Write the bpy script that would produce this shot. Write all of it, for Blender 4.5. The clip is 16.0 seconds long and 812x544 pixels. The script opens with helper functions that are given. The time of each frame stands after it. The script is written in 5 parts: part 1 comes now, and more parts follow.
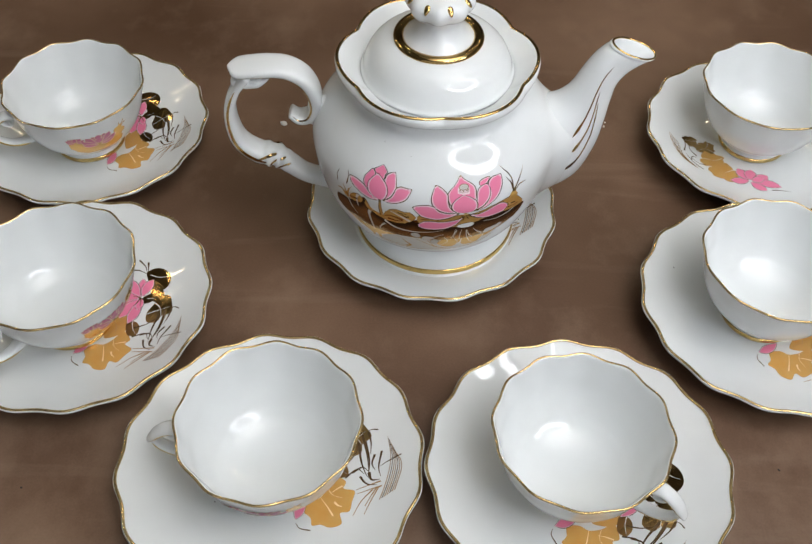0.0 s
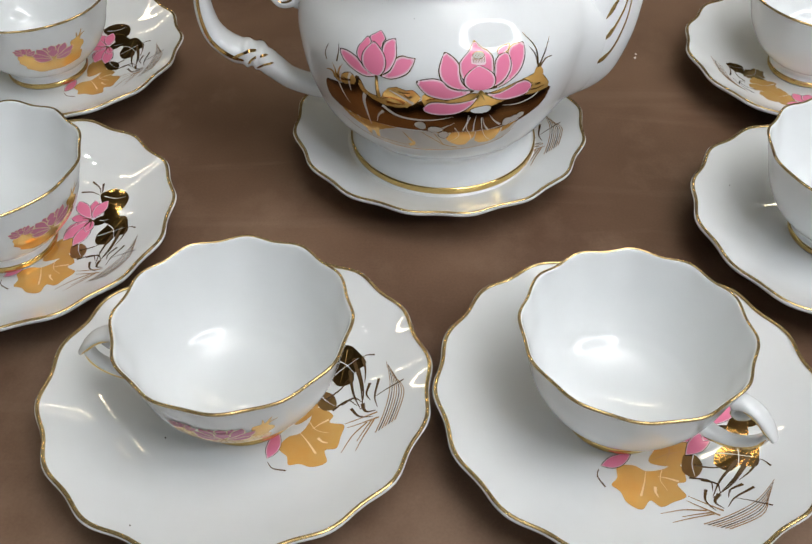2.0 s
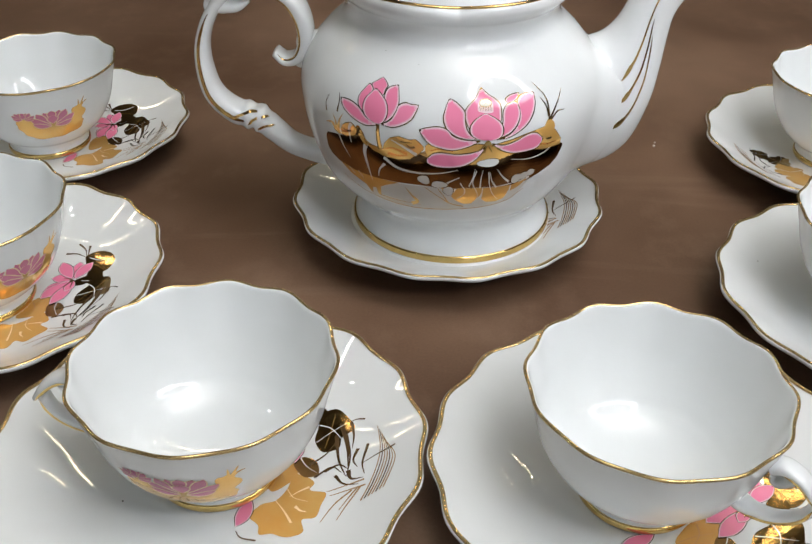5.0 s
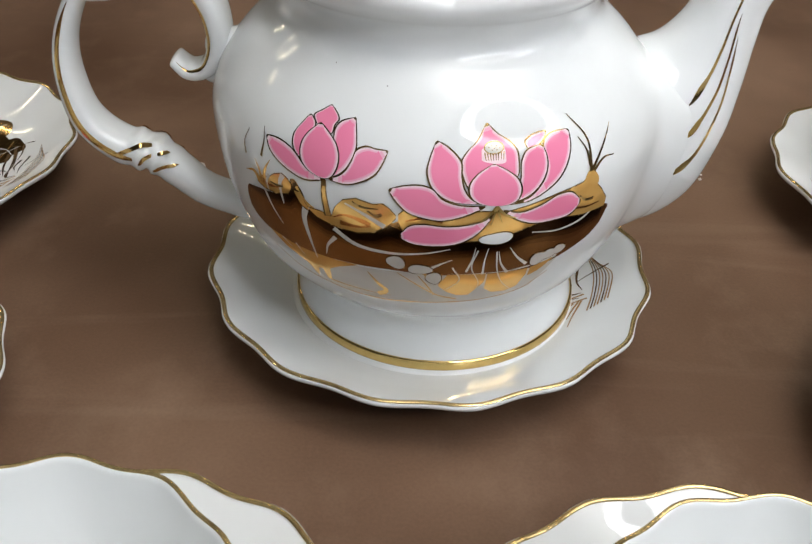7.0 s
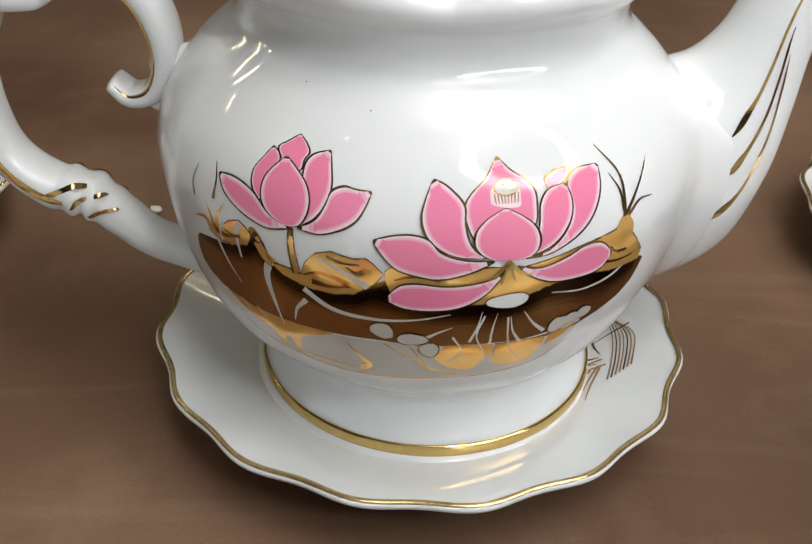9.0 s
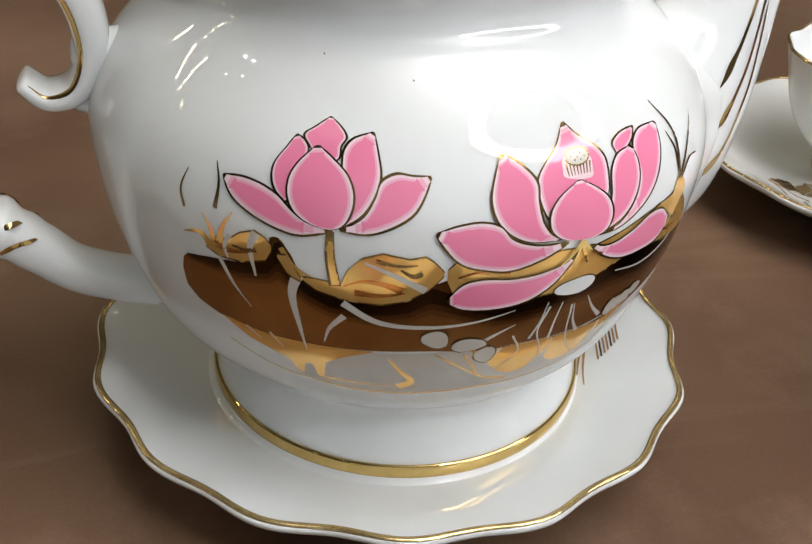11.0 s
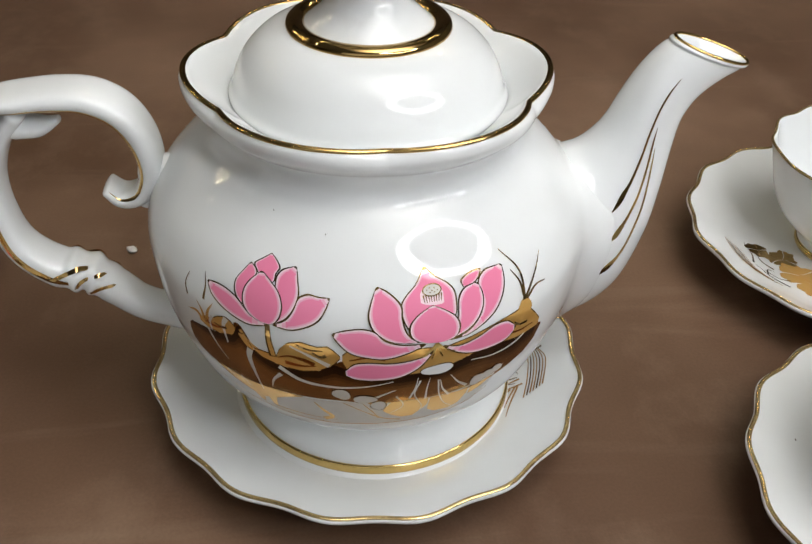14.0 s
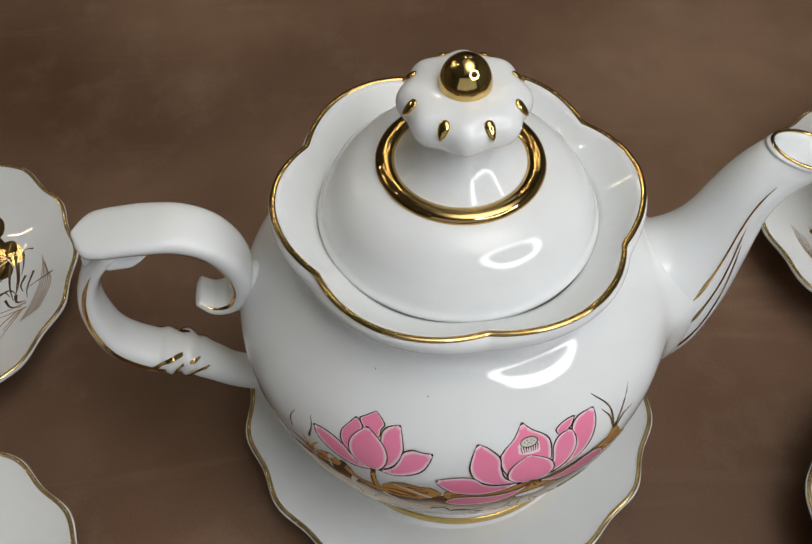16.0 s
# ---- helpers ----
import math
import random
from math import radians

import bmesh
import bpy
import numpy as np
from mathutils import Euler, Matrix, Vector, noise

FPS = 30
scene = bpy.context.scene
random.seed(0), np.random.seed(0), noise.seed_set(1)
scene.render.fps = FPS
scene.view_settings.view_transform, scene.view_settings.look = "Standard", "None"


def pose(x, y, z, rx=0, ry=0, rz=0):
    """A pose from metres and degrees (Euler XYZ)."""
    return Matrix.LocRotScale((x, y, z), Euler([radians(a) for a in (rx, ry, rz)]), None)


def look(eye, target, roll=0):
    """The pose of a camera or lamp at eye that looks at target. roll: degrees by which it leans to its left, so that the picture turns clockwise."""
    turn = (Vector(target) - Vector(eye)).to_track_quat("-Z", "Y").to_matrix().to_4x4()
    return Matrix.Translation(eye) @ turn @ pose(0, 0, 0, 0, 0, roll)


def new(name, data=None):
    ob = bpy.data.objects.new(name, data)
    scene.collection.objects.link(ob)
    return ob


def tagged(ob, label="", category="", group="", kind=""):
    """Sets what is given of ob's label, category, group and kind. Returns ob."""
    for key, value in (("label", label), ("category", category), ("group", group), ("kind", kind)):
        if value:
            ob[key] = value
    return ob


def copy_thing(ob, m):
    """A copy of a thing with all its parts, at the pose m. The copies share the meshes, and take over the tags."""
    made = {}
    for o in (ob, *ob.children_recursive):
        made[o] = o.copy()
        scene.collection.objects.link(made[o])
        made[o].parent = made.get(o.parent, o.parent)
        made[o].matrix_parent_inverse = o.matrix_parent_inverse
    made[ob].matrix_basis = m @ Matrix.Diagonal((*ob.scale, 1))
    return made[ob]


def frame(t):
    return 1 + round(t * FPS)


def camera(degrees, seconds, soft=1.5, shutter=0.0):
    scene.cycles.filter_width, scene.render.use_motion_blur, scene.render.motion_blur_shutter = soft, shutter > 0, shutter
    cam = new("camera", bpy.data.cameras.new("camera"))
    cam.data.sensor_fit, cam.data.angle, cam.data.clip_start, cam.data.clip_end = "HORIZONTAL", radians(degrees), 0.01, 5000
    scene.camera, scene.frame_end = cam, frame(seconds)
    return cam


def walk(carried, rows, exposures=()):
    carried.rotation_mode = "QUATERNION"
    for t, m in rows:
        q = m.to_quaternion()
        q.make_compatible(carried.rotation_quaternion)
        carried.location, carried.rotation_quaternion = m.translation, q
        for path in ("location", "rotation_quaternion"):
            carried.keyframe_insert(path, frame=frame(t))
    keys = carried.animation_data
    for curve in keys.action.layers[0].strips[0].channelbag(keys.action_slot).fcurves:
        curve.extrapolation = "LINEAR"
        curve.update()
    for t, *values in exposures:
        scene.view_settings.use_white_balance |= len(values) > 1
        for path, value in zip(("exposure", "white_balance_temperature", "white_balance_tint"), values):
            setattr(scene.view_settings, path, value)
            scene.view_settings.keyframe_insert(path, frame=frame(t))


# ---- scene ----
cam = camera(46.96, 16.0)
# seconds, eye, Euler angles in degrees
PATH = [
    (0.0, 0.0001, 0.0001, 0.4209, 39.78, -0.75, -0.00),
    (0.5, 0.0060, 0.0108, 0.3895, 40.97, -0.94, 0.51),
    (1.0, 0.0082, 0.0096, 0.3539, 43.08, -1.12, 0.66),
    (1.5, 0.0043, 0.0035, 0.3215, 45.27, -0.68, 0.47),
    (2.0, 0.0032, -0.0052, 0.2954, 45.69, -0.29, 0.12),
    (2.5, 0.0047, -0.0179, 0.2741, 46.28, 0.09, -0.15),
    (3.0, 0.0072, -0.0327, 0.2594, 47.71, 0.43, 0.26),
    (3.5, 0.0110, -0.0400, 0.2416, 49.44, 0.27, 1.13),
    (4.0, 0.0114, -0.0391, 0.2284, 51.22, -0.33, 1.87),
    (4.5, 0.0109, -0.0258, 0.2362, 53.20, -0.50, 2.17),
    (5.0, 0.0134, -0.0048, 0.2451, 55.16, -0.44, 2.10),
    (5.2, 0.0128, 0.0033, 0.2456, 55.85, -0.21, 1.89),
    (7.3, 0.0115, 0.1446, 0.1918, 54.23, -1.45, 0.64),
    (7.5, 0.0134, 0.1544, 0.1870, 54.25, -1.41, 0.99),
    (8.0, 0.0119, 0.1678, 0.1781, 54.41, -1.44, 1.00),
    (8.5, 0.0116, 0.1735, 0.1763, 55.92, -1.54, -0.02),
    (9.0, 0.0099, 0.1692, 0.1773, 56.84, -1.79, -0.48),
    (9.2, 0.0095, 0.1677, 0.1774, 56.79, -2.15, -0.79),
    (11.3, -0.0418, 0.2045, 0.1588, 57.22, -2.79, -17.34),
    (11.5, -0.0434, 0.2058, 0.1589, 56.81, -2.70, -17.59),
    (12.0, -0.0466, 0.2032, 0.1674, 57.13, -2.86, -17.48),
    (12.5, -0.0429, 0.1894, 0.1840, 58.16, -2.80, -16.42),
    (13.0, -0.0329, 0.1720, 0.1971, 57.28, -2.72, -12.73),
    (13.5, -0.0150, 0.1554, 0.2168, 55.42, -2.02, -8.07),
    (14.0, 0.0072, 0.1444, 0.2380, 53.02, -1.65, -4.71),
    (14.5, 0.0161, 0.1462, 0.2623, 49.59, -1.19, -2.22),
    (15.0, 0.0068, 0.1660, 0.2845, 45.02, -0.63, -1.32),
    (15.5, -0.0065, 0.1958, 0.3016, 40.73, -0.60, -3.73),
    (16.0, -0.0092, 0.2140, 0.3165, 37.91, 0.08, -4.93),
]
walk(cam, [(t, pose(x, y, z, rx, ry, rz)) for t, x, y, z, rx, ry, rz in PATH],
     ((0.0, 0.47, 6390, 10), (2.0, 0.55, 6390, 10), (3.0, 0.68, 6550, 10), (4.0, 0.78, 6550, 10), (5.0, 0.64, 6450, 10), (7.5, 0.74, 6500, 10), (9.0, 0.77, 6600, 10), (12.0, 0.87, 6620, 10), (13.0, 0.73, 6600, 10), (13.5, 0.68, 6600, 10), (15.0, 0.39, 6560, 10), (16.0, 0.24, 6540, 10)))

# ---- light ----
world = bpy.data.worlds.new("room_air")
scene.world = world
world.use_nodes = True
world.node_tree.nodes["Background"].inputs[0].default_value = (0.80, 0.86, 0.92, 1)
world.node_tree.nodes["Background"].inputs[1].default_value = 0.03
RING_AT, RING_POWER = Vector((0.428, 0.0, 0.657)), 9.5
PANEL_POWER = 4.1
POT = Vector((0.0201, 0.3880, 0.0))


# ---- materials ----
def material(name):
    m = bpy.data.materials.new(name)
    m.use_nodes = True
    return m, m.node_tree.nodes, m.node_tree.links, m.node_tree.nodes["Principled BSDF"]


def ramp(nodes, links, source, stops):
    r = nodes.new("ShaderNodeValToRGB")
    while len(r.color_ramp.elements) < len(stops):
        r.color_ramp.elements.new(0.5)
    for e, (at, c) in zip(r.color_ramp.elements, stops):
        e.position, e.color = at, (*c, 1)
    links.new(source, r.inputs[0])
    return r


def noise_tex(nodes, links, scale, detail=4.0, rough=0.55, stretch=None):
    co = nodes.new("ShaderNodeTexCoord")
    n = nodes.new("ShaderNodeTexNoise")
    n.inputs["Scale"].default_value, n.inputs["Detail"].default_value, n.inputs["Roughness"].default_value = scale, detail, rough
    out = co.outputs["Object"]
    if stretch:
        mp = nodes.new("ShaderNodeMapping")
        mp.inputs["Scale"].default_value = stretch
        links.new(out, mp.inputs[0])
        out = mp.outputs[0]
    links.new(out, n.inputs["Vector"])
    return n


def bump(nodes, links, source, shader, strength, distance):
    b = nodes.new("ShaderNodeBump")
    b.inputs["Strength"].default_value, b.inputs["Distance"].default_value = strength, distance
    links.new(source, b.inputs["Height"])
    links.new(b.outputs[0], shader.inputs["Normal"])


def glaze(name, lo, hi, rough=0.06, wave=0.25):
    """Fired glaze: a faint tone drift, a slightly uneven skin."""
    m, n, l, s = material(name)
    a = noise_tex(n, l, 45, 3)
    l.new(ramp(n, l, a.outputs[0], [(0.3, lo), (0.7, hi)]).outputs[0], s.inputs["Base Color"])
    s.inputs["Roughness"].default_value = rough
    s.inputs["IOR"].default_value = 1.52
    b = noise_tex(n, l, 60, 2)
    bump(n, l, b.outputs[0], s, wave, 0.0006)
    return m


def metal(name, lo, hi, rough_lo, rough_hi, wave, scale=160, full=1.0):
    m, n, l, s = material(name)
    a = noise_tex(n, l, scale, 5, 0.65)
    l.new(ramp(n, l, a.outputs[0], [(0.3, lo), (0.7, hi)]).outputs[0], s.inputs["Base Color"])
    r = n.new("ShaderNodeMapRange")
    r.inputs["To Min"].default_value, r.inputs["To Max"].default_value = rough_lo, rough_hi
    l.new(a.outputs[0], r.inputs[0])
    l.new(r.outputs[0], s.inputs["Roughness"])
    s.inputs["Metallic"].default_value = full
    b = noise_tex(n, l, scale * 1.7, 3)
    bump(n, l, b.outputs[0], s, wave, 0.0004)
    return m


PORCELAIN = glaze("porcelain_glaze", (0.705, 0.73, 0.735), (0.73, 0.757, 0.765), 0.012, 0.04)
GOLD = metal("polished_gold", (0.62, 0.43, 0.15), (0.76, 0.55, 0.22), 0.04, 0.12, 0.18)
GOLD_RIM = metal("worn_gold_rim", (0.42, 0.30, 0.13), (0.76, 0.58, 0.28), 0.05, 0.14, 0.3, 170, 0.78)
BRONZE = glaze("bronze_enamel", (0.26, 0.15, 0.065), (0.40, 0.25, 0.12), 0.2, 0.1)
TWIG = glaze("dark_brown_enamel", (0.050, 0.030, 0.014), (0.12, 0.07, 0.03), 0.2, 0.1)
GOLD_LEAF = metal("gold_leaf", (0.90, 0.50, 0.13), (0.95, 0.60, 0.20), 0.05, 0.13, 0.10, 160, 0.6)
GOLD_BAND = metal("mirror_gold", (0.50, 0.33, 0.12), (0.62, 0.42, 0.17), 0.05, 0.10, 0.12)
WATER = metal("brown_mirror_print", (0.36, 0.205, 0.075), (0.43, 0.25, 0.095), 0.07, 0.12, 0.08)
GOLD_DARK = metal("dark_gold_line", (0.16, 0.11, 0.05), (0.42, 0.28, 0.11), 0.18, 0.34, 0.3, 240)
GOLD_COPPER = metal("copper_gold", (0.70, 0.26, 0.07), (0.85, 0.36, 0.10), 0.10, 0.20, 0.15)
PINK = glaze("pink_enamel", (0.76, 0.205, 0.345), (0.80, 0.235, 0.385), 0.14, 0.15)
PINK_EDGE = glaze("pale_pink_enamel", (0.80, 0.58, 0.64), (0.82, 0.66, 0.70), 0.14, 0.15)
OUTLINE = metal("dark_outline_print", (0.11, 0.07, 0.028), (0.26, 0.17, 0.06), 0.12, 0.26, 0.2, 240)
PINK_SOFT = glaze("soft_pink_enamel", (0.77, 0.37, 0.50), (0.80, 0.42, 0.55), 0.14, 0.15)
PINK_DULL = glaze("mauve_enamel", (0.44, 0.13, 0.22), (0.52, 0.18, 0.28), 0.14, 0.15)
PALE_GOLD = glaze("pale_gold_line", (0.66, 0.50, 0.30), (0.74, 0.58, 0.38), 0.15, 0.1)
GREY_WASH = glaze("grey_enamel", (0.50, 0.48, 0.44), (0.60, 0.58, 0.54), 0.15, 0.15)
SHADE_MID = metal("mid_band_print", (0.38, 0.235, 0.09), (0.46, 0.29, 0.115), 0.06, 0.11, 0.12)
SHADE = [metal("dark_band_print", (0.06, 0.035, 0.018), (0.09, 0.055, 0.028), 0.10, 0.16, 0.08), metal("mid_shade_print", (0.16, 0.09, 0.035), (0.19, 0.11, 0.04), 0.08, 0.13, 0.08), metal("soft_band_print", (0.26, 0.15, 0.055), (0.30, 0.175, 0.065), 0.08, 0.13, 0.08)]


def leatherette():
    m, n, l, s = material("brown_leatherette")
    big = noise_tex(n, l, 9, 3, 0.5)
    fine = noise_tex(n, l, 900, 3, 0.6)
    tone = ramp(n, l, big.outputs[0], [(0.30, (0.094, 0.050, 0.029)), (0.50, (0.138, 0.080, 0.050)), (0.72, (0.208, 0.128, 0.083))])
    smear = noise_tex(n, l, 22, 6, 0.6, (1.3, 1.0, 1.0))
    # pale worn smears, with the brighter front of the table painted in too
    worn = n.new("ShaderNodeMix")
    worn.data_type = "RGBA"
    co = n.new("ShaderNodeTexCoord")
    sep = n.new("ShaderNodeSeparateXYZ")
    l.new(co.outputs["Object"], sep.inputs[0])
    # lightening towards the front edge: falling light put into the base colour
    front_light = n.new("ShaderNodeMapRange")
    front_light.interpolation_type = "SMOOTHSTEP"
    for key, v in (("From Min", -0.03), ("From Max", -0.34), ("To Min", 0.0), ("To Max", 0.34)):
        front_light.inputs[key].default_value = v
    l.new(sep.outputs["Y"], front_light.inputs["Value"])
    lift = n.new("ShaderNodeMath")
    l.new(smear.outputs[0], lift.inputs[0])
    l.new(front_light.outputs[0], lift.inputs[1])
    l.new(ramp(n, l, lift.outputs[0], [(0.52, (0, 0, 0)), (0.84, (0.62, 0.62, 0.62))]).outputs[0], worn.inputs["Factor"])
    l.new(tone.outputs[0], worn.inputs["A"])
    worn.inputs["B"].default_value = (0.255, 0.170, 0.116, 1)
    turned = n.new("ShaderNodeMapping")
    turned.inputs["Rotation"].default_value, turned.inputs["Scale"].default_value = (0, 0, 0.6), (5, 38, 1)
    l.new(co.outputs["Object"], turned.inputs[0])
    scuff = n.new("ShaderNodeTexNoise")
    scuff.inputs["Scale"].default_value, scuff.inputs["Detail"].default_value, scuff.inputs["Distortion"].default_value = 1.0, 5, 1.2
    l.new(turned.outputs[0], scuff.inputs["Vector"])
    rubbed = n.new("ShaderNodeMix")
    rubbed.data_type = "RGBA"
    l.new(ramp(n, l, scuff.outputs[0], [(0.60, (0, 0, 0)), (0.76, (0.30, 0.30, 0.30))]).outputs[0], rubbed.inputs["Factor"])
    l.new(worn.outputs["Result"], rubbed.inputs["A"])
    rubbed.inputs["B"].default_value = (0.27, 0.19, 0.135, 1)
    mix = n.new("ShaderNodeMix")
    mix.data_type, mix.blend_type = "RGBA", "MULTIPLY"
    mix.inputs["Factor"].default_value = 0.35
    l.new(rubbed.outputs["Result"], mix.inputs["A"])
    l.new(ramp(n, l, fine.outputs[0], [(0.35, (0.7, 0.7, 0.7)), (0.65, (1, 1, 1))]).outputs[0], mix.inputs["B"])
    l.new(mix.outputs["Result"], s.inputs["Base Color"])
    r = n.new("ShaderNodeMapRange")
    r.inputs["To Min"].default_value, r.inputs["To Max"].default_value = 0.33, 0.46
    l.new(big.outputs[0], r.inputs[0])
    l.new(r.outputs[0], s.inputs["Roughness"])
    s.inputs["Specular IOR Level"].default_value = 0.24
    bump(n, l, fine.outputs[0], s, 0.12, 0.0004)
    return m


def plain(name, lo, hi, rough, scale):
    m, n, l, s = material(name)
    a = noise_tex(n, l, scale, 5)
    l.new(ramp(n, l, a.outputs[0], [(0.3, lo), (0.7, hi)]).outputs[0], s.inputs["Base Color"])
    s.inputs["Roughness"].default_value = rough
    bump(n, l, a.outputs[0], s, 0.1, 0.001)
    return m


def glow(name, colour, strength):
    m, n, l, s = material(name)
    s.inputs["Base Color"].default_value = (0.8, 0.8, 0.8, 1)
    s.inputs["Emission Color"].default_value = (*colour, 1)
    s.inputs["Emission Strength"].default_value = strength
    return m


LEATHER = leatherette()
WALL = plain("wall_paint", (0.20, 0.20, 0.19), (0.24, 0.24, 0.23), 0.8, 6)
# darker copy of the wall paint: the room's unlit back put into the colour
WALL_SHADED = plain("shaded_wall_paint", (0.10, 0.085, 0.075), (0.13, 0.11, 0.10), 0.8, 6)
CEILING = plain("ceiling_paint", (0.24, 0.245, 0.25), (0.29, 0.295, 0.30), 0.9, 6)
FLOOR = plain("floor_tile_grey", (0.34, 0.33, 0.32), (0.42, 0.41, 0.40), 0.5, 5)
WOOD = plain("dark_wood", (0.06, 0.04, 0.03), (0.09, 0.06, 0.04), 0.5, 20)
BLACK = plain("black_plastic", (0.02, 0.02, 0.02), (0.03, 0.03, 0.03), 0.4, 40)
FRAME = plain("white_frame_paint", (0.74, 0.74, 0.73), (0.8, 0.8, 0.79), 0.4, 30)
DAYLIGHT = glow("daylight_backdrop", (0.92, 0.97, 1.04), 0.27)
RING_GLOW = glow("ring_diffuser", (0.985, 0.99, 1.02), RING_POWER)
PANEL_GLOW = glow("panel_diffuser", (1.0, 0.975, 0.935), PANEL_POWER)
n, l = PANEL_GLOW.node_tree.nodes, PANEL_GLOW.node_tree.links
far = n.new("ShaderNodeVectorMath")
far.operation = "LENGTH"
l.new(n.new("ShaderNodeTexCoord").outputs["Object"], far.inputs[0])
fall = n.new("ShaderNodeMapRange")
fall.interpolation_type = "SMOOTHSTEP"
for key, v in (("From Min", 0.10), ("From Max", 1.0), ("To Min", PANEL_POWER), ("To Max", 0.0)):
    fall.inputs[key].default_value = v
l.new(far.outputs["Value"], fall.inputs["Value"])
l.new(fall.outputs[0], n["Principled BSDF"].inputs["Emission Strength"])
TUBE_GLOW = glow("warm_tube", (1.0, 0.84, 0.56), 25.0)
SPOT_GLOW = glow("spot_bulb", (1.0, 0.97, 0.92), 80.0)
CRUMB_PALE = plain("pale_crumb", (0.6, 0.58, 0.55), (0.75, 0.73, 0.7), 0.8, 300)
CRUMB_DARK = plain("dark_crumb", (0.03, 0.02, 0.02), (0.05, 0.04, 0.03), 0.8, 300)


# ---- mesh helpers ----
def part(name, bm, mat, parent=None, label="", smooth=True):
    me = bpy.data.meshes.new(name)
    bm.to_mesh(me)
    bm.free()
    for m in mat if isinstance(mat, (list, tuple)) else [mat]:
        me.materials.append(m)
    if smooth:
        me.polygons.foreach_set("use_smooth", [True] * len(me.polygons))
    ob = new(name, me)
    ob.parent = parent
    return tagged(ob, label)


def spline(pts, n):
    """A smooth curve through the points: n samples."""
    p = np.array(pts, float)
    d = np.r_[0, np.cumsum(np.sqrt((np.diff(p, axis=0) ** 2).sum(1)) ** 0.5)]
    m = np.gradient(p, d, axis=0)
    out = []
    for s in np.linspace(0, d[-1], n):
        k = min(np.searchsorted(d, s, "right") - 1, len(p) - 2)
        h = d[k + 1] - d[k]
        u = (s - d[k]) / h
        out.append((2 * u**3 - 3 * u**2 + 1) * p[k] + (u**3 - 2 * u**2 + u) * h * m[k] + (3 * u**2 - 2 * u**3) * p[k + 1] + (u**3 - u**2) * h * m[k + 1])
    return np.array(out)


def grid(bm, rows, close=False, mat=0, flip=False):
    """Quads between rows of points."""
    vs = [[bm.verts.new(p) for p in r] for r in rows]
    for a, b in zip(vs, vs[1:]):
        k = len(a)
        for i in range(k if close else k - 1):
            j = (i + 1) % k
            q = (a[i], a[j], b[j], b[i])
            try:
                f = bm.faces.new(q[::-1] if flip else q)
                f.material_index = mat
            except ValueError:
                pass
    return vs


def cap(bm, ring, mat=0, flip=False):
    f = bm.faces.new(ring[::-1] if flip else ring)
    f.material_index = mat


def revolve(profile, n, wave=None):
    """Turns a profile of (r, z), bottom outside to top to inside, round z. wave(r, z, a) gives the moved (r, z)."""
    bm = bmesh.new()
    rows = []
    for r, z in profile:
        row = []
        for i in range(n):
            a = 2 * math.pi * i / n
            rr, zz = wave(r, z, a) if wave else (r, z)
            row.append((rr * math.cos(a), rr * math.sin(a), zz))
        rows.append(row)
    vs = grid(bm, rows, True)
    if profile[0][0] < 1e-3 or profile[0][0] < profile[1][0]:
        cap(bm, vs[0], flip=True)
    cap(bm, vs[-1])
    bmesh.ops.recalc_face_normals(bm, faces=bm.faces)
    return bm


def tube_ring(r, z, tr, tz, n, wave=None, k=10):
    """A closed band round z with an oval section."""
    bm = bmesh.new()
    rows = []
    for i in range(n + 1):
        a = 2 * math.pi * (i % n) / n
        rr, zz = wave(r, z, a) if wave else (r, z)
        rows.append([((rr + tr * math.cos(b)) * math.cos(a), (rr + tr * math.cos(b)) * math.sin(a), zz + tz * math.sin(b)) for b in np.linspace(0, 2 * math.pi, k, endpoint=False)])
    grid(bm, rows, True)
    bmesh.ops.remove_doubles(bm, verts=bm.verts, dist=1e-7)
    bmesh.ops.recalc_face_normals(bm, faces=bm.faces)
    return bm


def sweep_fn(path, half_thick, half_wide, power=2.0, round_start=0.0):
    """A surface f(s, a) along a path of (x, z); a = 0 on the outside of the bend, a = -90 degrees towards -y."""
    p = spline(path, 200)
    t = np.gradient(p, axis=0)
    t /= np.linalg.norm(t, axis=1)[:, None]
    q = np.linspace(0, 1, 200)
    th, wi = np.array(half_thick, float), np.array(half_wide, float)

    def f(s, a, grow=0.0):
        i = s * 199
        x, z = np.interp(i, np.arange(200), p[:, 0]), np.interp(i, np.arange(200), p[:, 1])
        tx, tz = np.interp(i, np.arange(200), t[:, 0]), np.interp(i, np.arange(200), t[:, 1])
        h, w = np.interp(s, np.linspace(0, 1, len(th)), th) + grow, np.interp(s, np.linspace(0, 1, len(wi)), wi) + grow
        if s < round_start:
            w *= math.sqrt(max(1 - (1 - s / round_start) ** 2, 0.03))
        c, d = math.cos(a), math.sin(a)
        c, d = math.copysign(abs(c) ** (2 / power), c), math.copysign(abs(d) ** (2 / power), d)
        return (x - tz * h * c, w * d, z + tx * h * c)
    return f


